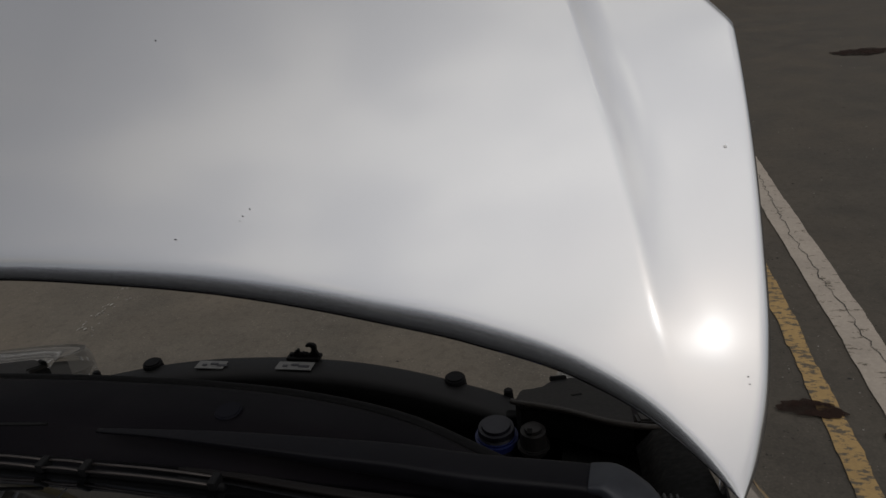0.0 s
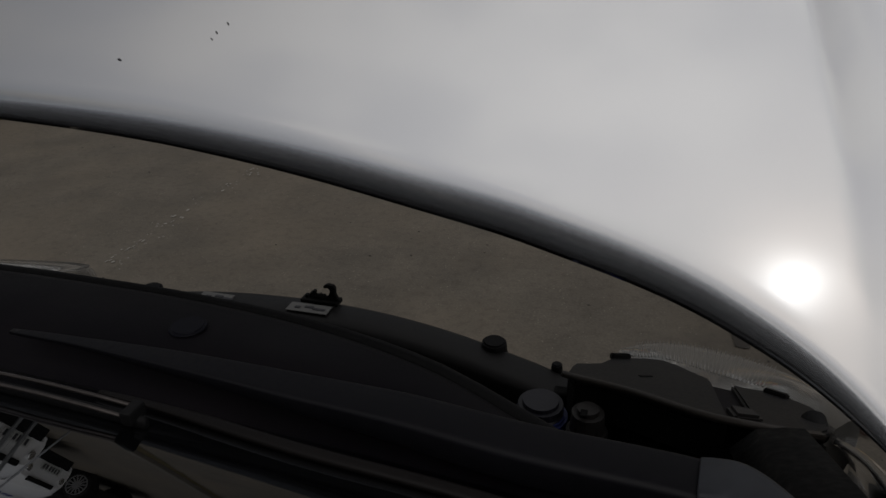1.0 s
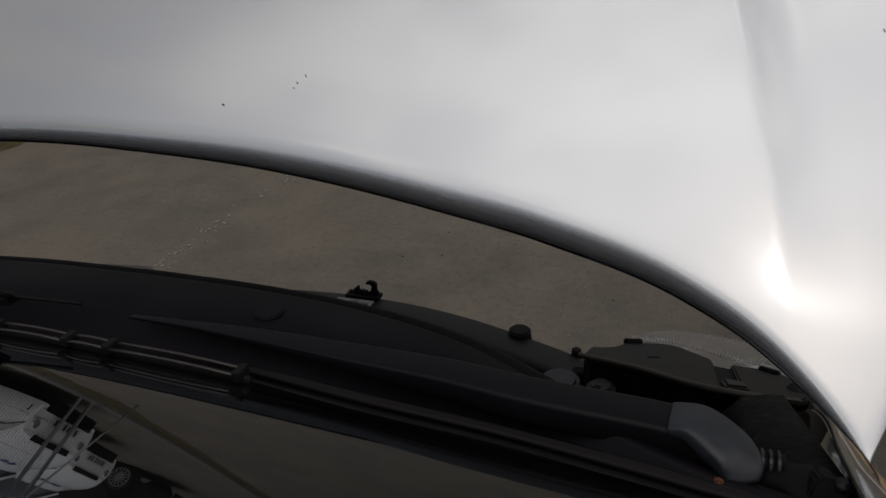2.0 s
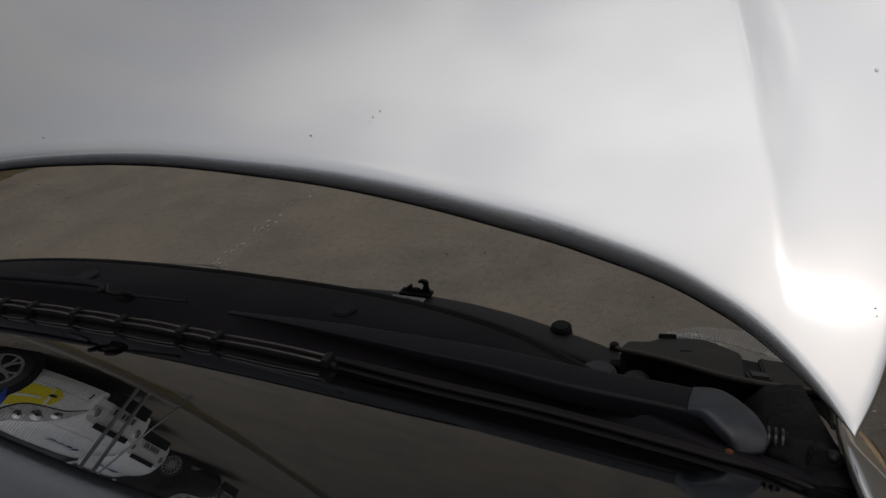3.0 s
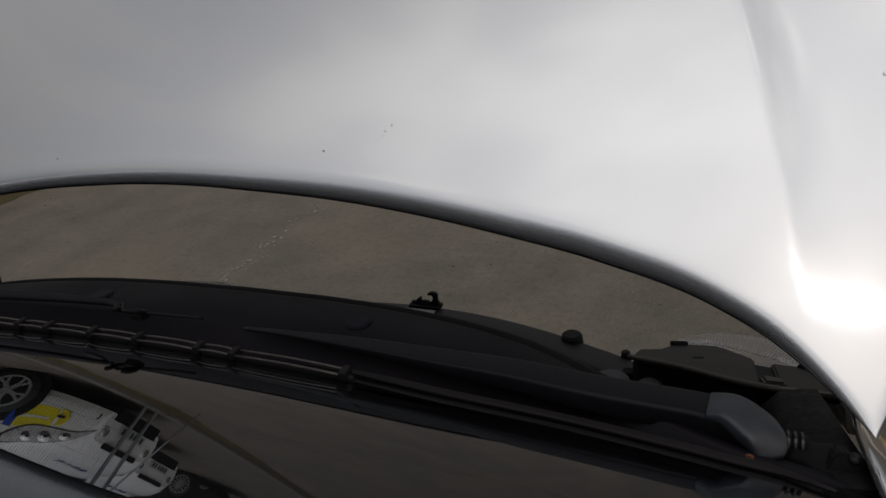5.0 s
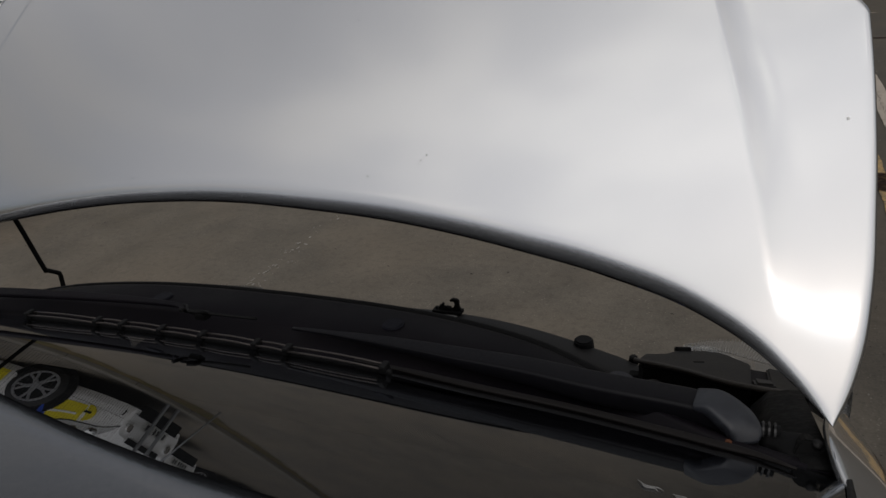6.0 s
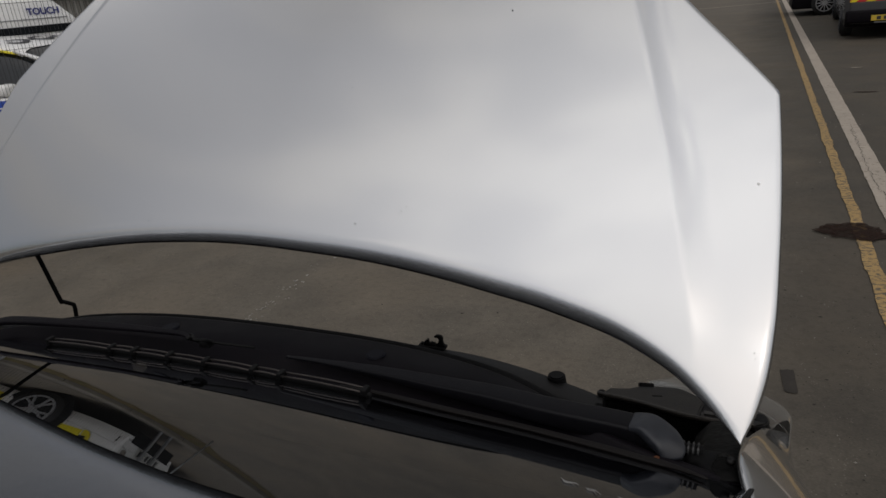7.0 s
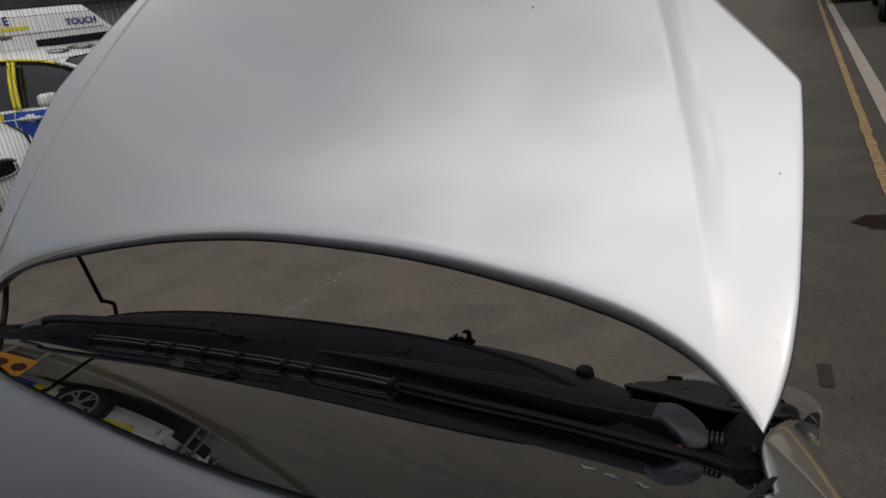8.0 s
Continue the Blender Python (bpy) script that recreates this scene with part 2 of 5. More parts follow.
M_TAR = mat("tar_patch", (0.043, 0.039, 0.035), 0.9, vary=0.3, scale=20, spec=0.1)
M_STONE = mat("pale_grit", (0.22, 0.205, 0.18), 0.9, vary=0.3, scale=40)
M_KERB = mat("concrete_kerb", (0.115, 0.104, 0.086), 0.9, vary=0.25, scale=5, fine=90, bump=0.6, dirt=(0.12, 0.11, 0.09), dirt_amount=0.6)
M_MOSS = mat("dirt_and_moss", (0.085, 0.066, 0.036), 0.95, vary=0.45, scale=9, fine=70, bump=1.0, dirt=(0.05, 0.055, 0.02), dirt_amount=0.8, dirt_scale=6, spec=0.1)
M_WIRE = mat("dark_mesh_wire", (0.032, 0.032, 0.032), 0.55, metal=0.4)
M_POST = mat("galvanised_post", (0.33, 0.34, 0.35), 0.45, metal=0.7, vary=0.2)
M_WHITE = mat("white_car_paint", (0.83, 0.83, 0.82), 0.3, vary=0.04, scale=2, coat=0.8, dirt=(0.62, 0.60, 0.56), dirt_amount=0.25)
M_YELLOW = mat("fluorescent_yellow_film", (0.78, 0.66, 0.02), 0.4, vary=0.06)
M_BLUE = mat("blue_film", (0.02, 0.07, 0.42), 0.4, vary=0.06)
M_RED = mat("red_film", (0.50, 0.03, 0.03), 0.4, vary=0.06)
M_ORANGE = mat("orange_film", (0.62, 0.27, 0.03), 0.45, vary=0.15)
M_DISC = mat("red_brown_disc", (0.075, 0.022, 0.014), 0.6, vary=0.3, scale=20)
M_TYRE = mat("tyre", (0.018, 0.018, 0.018), 0.8, vary=0.2)
M_ALLOY = mat("alloy_wheel", (0.46, 0.46, 0.47), 0.35, metal=0.6, vary=0.15)
M_DARKPAINT = mat("dark_grey_paint", (0.05, 0.052, 0.058), 0.35, vary=0.08, coat=0.8)
M_BLACKPAINT = mat("black_car_paint", (0.008, 0.008, 0.009), 0.3, vary=0.1, coat=0.8)
M_PLATE = mat("plate_white", (0.55, 0.55, 0.52), 0.5)
M_PLATE_Y = mat("plate_yellow", (0.60, 0.42, 0.04), 0.5)
M_NAVY = mat("navy_lettering", (0.02, 0.03, 0.18), 0.5)
M_LAMPGLASS = mat("clear_lamp_glass", (0.50, 0.50, 0.49), 0.12, vary=0.35, scale=30)
M_CLAD = mat("grey_cladding", (0.60, 0.58, 0.54), 0.6, vary=0.15, dirt=(0.30, 0.28, 0.25), dirt_amount=0.4)
M_FASCIA = mat("dark_fascia", (0.035, 0.036, 0.038), 0.6, vary=0.2)


# ---------------------------------------------------------------- mesh helpers
def data_of(name, verts, faces, material, smooth=True):
    me = bpy.data.meshes.new(name)
    me.from_pydata([tuple(v) for v in verts], [], faces)
    me.validate()
    if smooth:
        me.polygons.foreach_set("use_smooth", [True] * len(me.polygons))
    me.materials.append(material)
    return me


def thing(name, label, category, at=(0, 0, 0), turn=0.0, group="", kind=""):
    e = new(name)
    e.matrix_world = pose(*at, 0, 0, turn)
    e.empty_display_size = 0.1
    return tagged(e, label, category, group, kind)


def part(name, bm, material, parent, label="", smooth=False):
    """Links a bmesh, in its parent's own axes, as one mesh object under it."""
    bmesh.ops.recalc_face_normals(bm, faces=bm.faces)
    me = bpy.data.meshes.new(name)
    bm.to_mesh(me)
    bm.free()
    if smooth:
        me.polygons.foreach_set("use_smooth", [True] * len(me.polygons))
    me.materials.append(material)
    return own(name, me, parent, label)


def own(name, me, parent, label=""):
    ob = new(name, me)
    if parent is not None:
        ob.parent = parent
    if label:
        ob["label"] = label
    return ob


def box(size, at=(0, 0, 0), bevel=0.0, rot=None, bm=None, segments=2):
    b = bmesh.new()
    bmesh.ops.create_cube(b, size=1)
    bmesh.ops.scale(b, vec=size, verts=b.verts)
    if bevel:
        bmesh.ops.bevel(b, geom=b.edges[:], offset=bevel, segments=segments, affect="EDGES", profile=0.6)
    if rot is not None:
        bmesh.ops.rotate(b, cent=(0, 0, 0), matrix=rot, verts=b.verts)
    bmesh.ops.translate(b, vec=at, verts=b.verts)
    if bm is None:
        return b
    me = bpy.data.meshes.new("tmp")
    b.to_mesh(me)
    b.free()
    bm.from_mesh(me)
    bpy.data.meshes.remove(me)
    return bm


def cyl(r1, r2, h, at=(0, 0, 0), axis="z", n=24, bevel=0.0, bm=None):
    b = bmesh.new()
    bmesh.ops.create_cone(b, cap_ends=True, segments=n, radius1=r1, radius2=r2, depth=h)
    if bevel:
        rim = [e for e in b.edges if abs(e.verts[0].co.z - e.verts[1].co.z) < 1e-6]
        bmesh.ops.bevel(b, geom=rim, offset=bevel, segments=2, affect="EDGES")
    if axis == "x":
        bmesh.ops.rotate(b, cent=(0, 0, 0), matrix=Matrix.Rotation(radians(90), 3, "Y"), verts=b.verts)
    if axis == "y":
        bmesh.ops.rotate(b, cent=(0, 0, 0), matrix=Matrix.Rotation(radians(90), 3, "X"), verts=b.verts)
    bmesh.ops.translate(b, vec=at, verts=b.verts)
    if bm is None:
        return b
    me = bpy.data.meshes.new("tmp")
    b.to_mesh(me)
    b.free()
    bm.from_mesh(me)
    bpy.data.meshes.remove(me)
    return bm


def sheet(grid):
    """Vertices and quads of a grid of points, rows of columns."""
    g = np.asarray(grid, float)
    r, c = g.shape[:2]
    faces = [(i * c + j, i * c + j + 1, (i + 1) * c + j + 1, (i + 1) * c + j) for i in range(r - 1) for j in range(c - 1)]
    return g.reshape(-1, 3), faces


def skin(name, grid, material, parent, label="", thick=0.0, offset=-1.0, subdiv=0):
    v, f = sheet(grid)
    ob = own(name, data_of(name, v, f, material), parent, label)
    if subdiv:
        s = ob.modifiers.new("round", "SUBSURF")
        s.levels = s.render_levels = subdiv
    if thick:
        s = ob.modifiers.new("thickness", "SOLIDIFY")
        s.thickness, s.offset = thick, offset
    return ob


def tube(name, pts, r, material, parent, label="", n=10, smooth_path=True):
    """A round bar along points; r may be one radius or one for each point."""
    p = [Vector(q) for q in pts]
    rs = [r] * len(p) if not hasattr(r, "__len__") else list(r)
    verts, faces = [], []
    up = Vector((0, 0, 1))
    for i, q in enumerate(p):
        d = (p[min(i + 1, len(p) - 1)] - p[max(i - 1, 0)]).normalized()
        side = d.cross(up)
        if side.length < 0.05:
            side = d.cross(Vector((1, 0, 0)))
        side.normalize()
        top = side.cross(d)
        for k in range(n):
            a = 2 * math.pi * k / n
            verts.append(q + rs[i] * (math.cos(a) * side + math.sin(a) * top))
    for i in range(len(p) - 1):
        for k in range(n):
            faces.append((i * n + k, i * n + (k + 1) % n, (i + 1) * n + (k + 1) % n, (i + 1) * n + k))
    faces.append(tuple(range(n))[::-1])
    faces.append(tuple((len(p) - 1) * n + k for k in range(n)))
    return own(name, data_of(name, verts, faces, material), parent, label)


def slab(outline, z0, z1, bevel=0.0):
    """A flat plate with the given outline, from z0 to z1."""
    b = bmesh.new()
    vs = [b.verts.new((x, y, z0)) for x, y in outline]
    f = b.faces.new(vs)
    out = bmesh.ops.extrude_face_region(b, geom=[f])
    bmesh.ops.translate(b, vec=(0, 0, z1 - z0), verts=[v for v in out["geom"] if isinstance(v, bmesh.types.BMVert)])
    if bevel:
        bmesh.ops.bevel(b, geom=b.edges[:], offset=bevel, segments=2, affect="EDGES")
    return b


def curve_of(xs, ys):
    """A smooth function through the given knots."""
    xs, ys = np.asarray(xs, float), np.asarray(ys, float)
    m = np.gradient(ys, xs)

    def f(x):
        x = np.clip(x, xs[0], xs[-1])
        i = np.clip(np.searchsorted(xs, x) - 1, 0, len(xs) - 2)
        h = xs[i + 1] - xs[i]
        t = (x - xs[i]) / h
        return (2 * t**3 - 3 * t**2 + 1) * ys[i] + (t**3 - 2 * t**2 + t) * h * m[i] + (3 * t**2 - 2 * t**3) * ys[i + 1] + (t**3 - t**2) * h * m[i + 1]

    return f


def words(name, text, size, m, material, parent, label="", thick=0.002):
    c = bpy.data.curves.new(name, "FONT")
    c.body, c.size, c.extrude, c.offset = text, size, thick, size * 0.03
    c.materials.append(material)
    tmp = bpy.data.objects.new(name, c)
    scene.collection.objects.link(tmp)
    bpy.context.view_layer.update()
    me = bpy.data.meshes.new_from_object(tmp.evaluated_get(bpy.context.evaluated_depsgraph_get()))
    bpy.data.objects.remove(tmp)
    ob = own(name, me, parent, label)
    ob.matrix_basis = m
    return ob


# ---------------------------------------------------------------- ground and road
def ground_sheet():
    n = 60
    xs = np.sign(np.linspace(-1, 1, n)) * np.abs(np.linspace(-1, 1, n)) ** 3 * 900
    v, f = sheet([[(x, y + 3, 0.0) for x in xs] for y in xs])
    ob = own("ground", data_of("ground", v, f, M_ASPHALT), None)
    tagged(ob, "worn brown-grey asphalt yard with pale grit", "ground", kind="structure")


def stripe(name, x, w, y0, y1, material, label, ragged=0.004):
    rng = random.Random(name)
    ys = np.arange(y0, y1, 0.03)
    drift, rows = [0.0, 0.0], []
    for y in ys:
        drift = [d * 0.7 + rng.uniform(-ragged, ragged) * (2.2 if rng.random() < 0.08 else 0.8) for d in drift]
        rows.append([(x - w / 2 + drift[0], y, 0.005), (x, y, 0.0055), (x + w / 2 + drift[1], y, 0.005)])
    v, f = sheet(rows)
    ob = own(name, data_of(name, v, f, material), None)
    return tagged(ob, label, "road marking", kind="structure")


def blot(name, x, y, rx, ry, turn, z, material, label, category="stain", seed=1, rough=0.22, square=0.0):
    rng = random.Random(seed)
    ph = [rng.uniform(0, 6.28) for _ in range(6)]
    verts, n = [(0, 0, z)], 56
    for k in range(n):
        a = 2 * math.pi * k / n
        r = 1 + rough * (0.5 * math.sin(2 * a + ph[0]) + 0.4 * math.sin(3 * a + ph[1]) + 0.3 * math.sin(7 * a + ph[2]) + 0.25 * math.sin(13 * a + ph[3]))
        r *= max(abs(math.cos(a)), abs(math.sin(a))) ** -square
        verts.append((rx * r * math.cos(a), ry * r * math.sin(a), z))
    faces = [(0, k + 1, (k + 1) % n + 1) for k in range(n)]
    ob = own(name, data_of(name, verts, faces, material), None)
    ob.matrix_basis = pose(x, y, 0, 0, 0, turn)
    return tagged(ob, label, category)


def crack(name, pts, w, seed, label):
    rng = random.Random(seed)
    rows = []
    for (x0, y0), (x1, y1) in zip(pts, pts[1:]):
        k = max(2, int(math.hypot(x1 - x0, y1 - y0) / 0.035))
        for i in range(k):
            t = i / k
            x, y = x0 + (x1 - x0) * t + rng.uniform(-0.012, 0.012), y0 + (y1 - y0) * t
            ww = w * rng.uniform(0.4, 1.2)
            rows.append([(x - ww, y, 0.0075), (x + ww, y, 0.0075)])
    v, f = sheet(rows)
    ob = own(name, data_of(name, v, f, M_CRACK, False), None)
    return tagged(ob, label, "crack", kind="structure")


def grit():
    """Small pale stones lying about on the asphalt."""
    rng = random.Random(5)
    verts, faces, dark, dark_faces = [], [], [], []
    spots = [(rng.uniform(-4.2, 0.9), rng.uniform(1.1, 4.2), rng.uniform(0.0015, 0.004)) for _ in range(150)]
    spots += [(rng.uniform(0.85, 3.2), rng.uniform(0.8, 9), rng.uniform(0.002, 0.0055)) for _ in range(170)]
    spots += [(rng.uniform(0.9, 1.9), rng.uniform(0.9, 2.6), rng.uniform(0.001, 0.0022)) for _ in range(130)]
    spots += [(-1.60 + rng.gauss(0, 0.06), rng.uniform(1.3, 3.2), rng.uniform(0.003, 0.007)) for _ in range(60)]
    for x, y, s in spots:
        b = len(verts)
        for dx, dy, dz in ((1, 0, 0), (0.2, 1, 0), (-1, 0.2, 0), (-0.1, -1, 0), (0.1, 0.1, 0.9)):
            verts.append((x + dx * s * rng.uniform(0.7, 1.4), y + dy * s * rng.uniform(0.7, 1.4), 0.001 + dz * s))
        faces += [(b, b + 1, b + 4), (b + 1, b + 2, b + 4), (b + 2, b + 3, b + 4), (b + 3, b, b + 4)]
    for x, y, q in [(rng.uniform(-3.9, 1.0), rng.uniform(1.2, 4.0), rng.uniform(0.003, 0.008)) for _ in range(70)] + [(rng.uniform(.9, 2.4), rng.uniform(.9, 5), rng.uniform(.003, .008)) for _ in range(60)] + [(rng.uniform(.9, 1.9), rng.uniform(.9, 2.6), rng.uniform(.0015, .004)) for _ in range(320)]:
        b = len(dark)
        for dx, dy, dz in ((1, 0, 0), (0.2, .6, 0), (-1, 0.2, 0), (-0.1, -.6, 0), (0.1, 0.1, 0.4)):
            dark.append((x + dx * q * rng.uniform(.7, 1.6), y + dy * q * rng.uniform(.7, 1.4), .001 + dz * q))
        dark_faces += [(b, b + 1, b + 4), (b + 1, b + 2, b + 4), (b + 2, b + 3, b + 4), (b + 3, b, b + 4)]
    tagged(own("crumbs", data_of("crumbs", dark, dark_faces, M_CRACK, False), None), "dark crumbs of tar and leaf litter on the asphalt", "grit", kind="stuff")
    ob = own("grit", data_of("grit", verts, faces, M_STONE, False), None)
    tagged(ob, "pale grit scattered over the asphalt", "grit", kind="stuff")


def flecks():
    """What is left of an old white bay line."""
    rng = random.Random(12)
    verts, faces = [], []
    for _ in range(110):
        y = rng.uniform(.9, 3.3)
        if math.sin(y * 7.0) + math.sin(y * 17.0 + 1) < rng.uniform(-1.6, .9):
            continue
        x, b, n = -1.60 + rng.gauss(0, .016), len(verts), 7
        sx, sy = rng.uniform(.002, .008), rng.uniform(.003, .018)
        for k in range(n):
            a, q = 2 * math.pi * k / n, rng.uniform(.5, 1.2)
            verts.append((x + sx * q * math.cos(a), y + sy * q * math.sin(a), .005))
        faces.append(tuple(range(b, b + n)))
    ob = own("old_bay_line", data_of("old_bay_line", verts, faces, M_OLD_LINE, False), None)
    tagged(ob, "last flakes of a worn away white bay line", "road marking", kind="structure")


ground_sheet()
stripe("yellow_line", 1.31, 0.066, -16, 46, M_YELLOW_LINE, "flaking yellow line painted on asphalt", 0.0045)
stripe("white_line", 1.525, 0.132, -16, 46, M_WHITE_LINE, "cracked white line painted on asphalt", 0.0022)
flecks()
crack("line_crack", [(1.53, 0.6), (1.55, 1.6), (1.51, 2.6), (1.54, 3.6), (1.50, 4.6), (1.53, 6.4)], 0.0018, 3, "thin jagged crack along the white line")
far_line = stripe("far_line", 0, 0.10, -7, 1.6, M_WHITE_LINE, "pale line painted across the far asphalt")
far_line.matrix_basis = pose(1.0, 26.3, 0, 0, 0, -71)
blot("oil_stain", 1.26, 1.395, 0.085, 0.045, -8, 0.009, M_OIL, "dark brown oil stain on the yellow line", seed=3)
blot("oil_stain", 1.50, 1.28, 0.07, 0.05, 20, 0.009, M_OIL, "dark oil stain beside the yellow line", seed=4)
blot("oil_stain", 1.27, 3.51, 0.18, 0.13, 5, 0.009, M_OIL, "wide dark oil stain across the yellow line", seed=5)
blot("oil_stain", 3.10, 6.72, 0.22, 0.16, 10, 0.009, M_OIL, "faint dark oil stain out on the lane", seed=8)
blot("tar_patch", 0.90, 1.82, 0.024, 0.080, 4, 0.004, M_TAR, "small dark tar patch on the asphalt", "patch", seed=6, rough=0.06, square=0.9)
blot("tar_patch", 1.84, 8.1, 0.11, 0.035, 0, 0.004, M_OIL, "small dark smear on the asphalt", "patch", seed=7)
blot("paint_fleck", 1.95, 10.0, 0.07, 0.025, 8, 0.006, M_WHITE_LINE, "small pale fleck of paint on the asphalt", "fleck", seed=9)
grit()


# ---------------------------------------------------------------- the silver car
COS50, SIN50 = 0.643, 0.766
rear_r = curve_of((0, .1, .2, .3, .4, .5, .6, .65, .7, .72), (.186, .181, .174, .162, .145, .124, .092, .064, .021, 0))
front_a = curve_of((0, .3, .45, .55, .64, .683, .74), (.88, .862, .805, .707, .577, .518, .438))
front_l = curve_of((0, .3, .45, .50, .537, .585, .621, .65, .674), (.88, .868, .825, .79, .748, .652, .582, .528, .482))
mid_n = curve_of((0, .1, .15, .2, .3, .45, .6, .7, .8), (.050, .058, .060, .058, .047, .018, -.018, -.048, -.085))
side_n = curve_of((0, .05, .1, .2, .3, .432, .57, .8), (0, .004, .008, .012, .011, 0, -.03, -.10))
side_bow = curve_of((0, .07, .14, .29, .48, .72, .9, 1), (0, .011, .018, .0225, .020, .0135, .006, .001))
ridge_x = curve_of((0, .1, .152, .236, .312, .393, .479, .572, .8), (.672, .664, .655, .638, .622, .601, .579, .554, .49))
ridge_d = curve_of((0, .05, .10, .16, .25, .35, .5, .8), (0, 0, .0006, .0021, .0046, .0062, .0070, .0066))


def ease(t):
    t = np.clip(t, 0, 1)
    return t * t * (3 - 2 * t)


def bonnet_point(x, a, n):
    return (x, a * COS50 - n * SIN50, 1 + a * SIN50 + n * COS50)


def bonnet_height(x, a):
    ax = abs(x)
    k = min(ax / .746, 1) ** 2.8
    n = side_n(a) + (mid_n(a) - side_n(a)) * (1 - k)
    n += .044 * max(0, -x / .7) ** 1.7 * (max(a, 0) / .5) ** 2.4    # the prop lifts this side
    if x > 0:
        q = 1 - min(max((ax - ridge_x(a)) / .046, 0), 1)
        return n - 1.7 * ridge_d(a) * (1 - q ** 2.1)
    return n - ridge_d(a) * ease((ax - ridge_x(a)) / .014)


def rear_edge(x):
    """How far up the panel its rear edge lies at x."""
    ax = abs(x) if abs(x) > .08 else x * x / .16 + .04
    ax = min(ax, .72)
    slope = (float(rear_r(min(ax + .004, .72))) - float(rear_r(max(ax - .004, 0)))) / .008
    lift = max(.018, float(bonnet_height(ax, float(rear_r(ax)))) - .11 * float(rear_r(ax))) - .015
    return float(rear_r(ax)) - lift * max(.08, .33 + 1.05 * slope * min(1, max(-1, x / .25))) * (1 - (ax / .72) ** 10) - .0035 * (1 - (ax / .72) ** 6)


def bonnet_grid():
    ts = np.concatenate([np.linspace(0, .70, 36)[:-1], np.linspace(.70, .96, 60)[:-1], np.linspace(.96, 1, 16)])
    ts = np.concatenate([-ts[::-1], ts[1:]])
    ws = np.concatenate([np.linspace(0, .035, 22)[:-1], np.linspace(.035, .12, 10)[:-1], np.linspace(.12, 1, 44)])
    grid = []
    for w in ws:
        row = []
        for t in ts:
            xr, xf = .72 * t, (.74 if t > 0 else .674) * t
            ar = rear_edge(xr)
            af = float(front_a(xf) if t > 0 else front_l(-xf))
            bow = float(side_bow(w)) * (1 if t > 0 else 1.12)
            x = xr + (xf - xr) * w + math.copysign(bow * abs(t) ** 8, t)
            a = ar + (af - ar) * w
            n = float(bonnet_height(x, a))
            # rolled rear edge
            d = max(0.0, (a - rear_edge(x)) * .96)
            q = 1 - min(d / (.031 - .004 * t - .012 * abs(t) ** 5), 1)
            n -= .0185 * (1 - abs(t) ** 10) * (1 - math.sqrt(max(0, 1 - q ** 2.2)))
            # rolled side edge
            ds = (.72 + (.02 if t > 0 else -.046) * w + bow) - abs(x)
            q = 1 - min(max(ds, 0) / .009, 1)
            n -= .004 * (1 - math.sqrt(max(0, 1 - q * q))) * min(1, w * 8)
            row.append(bonnet_point(x, a, n))
        grid.append(row)
    return grid


def glass_point(u, v):
    """u across from -1 to 1, v up the windscreen from 0 to 1."""
    x = u * (.735 - .13 * v)
    run = GLASS_LENGTH * v
    sag = x * x / (2 * GLASS_R)
    y = GLASS_Y - run * GLASS_COS - sag * GLASS_SIN
    z = GLASS_Z + run * GLASS_SIN - sag * GLASS_COS
    return (x, y, z)


RAKE = radians(30.3)
GLASS_SIN, GLASS_COS = math.sin(RAKE), math.cos(RAKE)
GLASS_R, GLASS_LENGTH = 8.0, 1.22
GLASS_Y, GLASS_Z = 0.03, 0.972


def bar(name, pts, widths, heights, material, parent, label="", n=12, power=.6):
    """A flat rounded bar along points, lying flat."""
    p = [Vector(q) for q in pts]
    verts, faces = [], []
    for i, q in enumerate(p):
        d = (p[min(i + 1, len(p) - 1)] - p[max(i - 1, 0)]).normalized()
        side = d.cross(Vector((0, 0, 1))).normalized()
        top = side.cross(d)
        for k in range(n):
            a = 2 * math.pi * k / n
            c, s = math.cos(a), math.sin(a)
            c, s = math.copysign(abs(c) ** power, c), math.copysign(abs(s) ** power, s)
            verts.append(q + side * c * widths[i] / 2 + top * s * heights[i] / 2)
    for i in range(len(p) - 1):
        for k in range(n):
            faces.append((i * n + k, i * n + (k + 1) % n, (i + 1) * n + (k + 1) % n, (i + 1) * n + k))
    faces.append(tuple(range(n))[::-1])
    faces.append(tuple((len(p) - 1) * n + k for k in range(n)))
    return own(name, data_of(name, verts, faces, material), parent, label)


def smooth_path(pts, k=6):
    """Catmull-Rom through the points."""
    p = [Vector(q) for q in pts]
    out = []
    for i in range(len(p) - 1):
        a, b, c, d = p[max(i - 1, 0)], p[i], p[i + 1], p[min(i + 2, len(p) - 1)]
        for j in range(k):
            t = j / k
            out.append(0.5 * ((2 * b) + (c - a) * t + (2 * a - 5 * b + 4 * c - d) * t * t + (3 * b - a - 3 * c + d) * t**3))
    return out + [p[-1]]


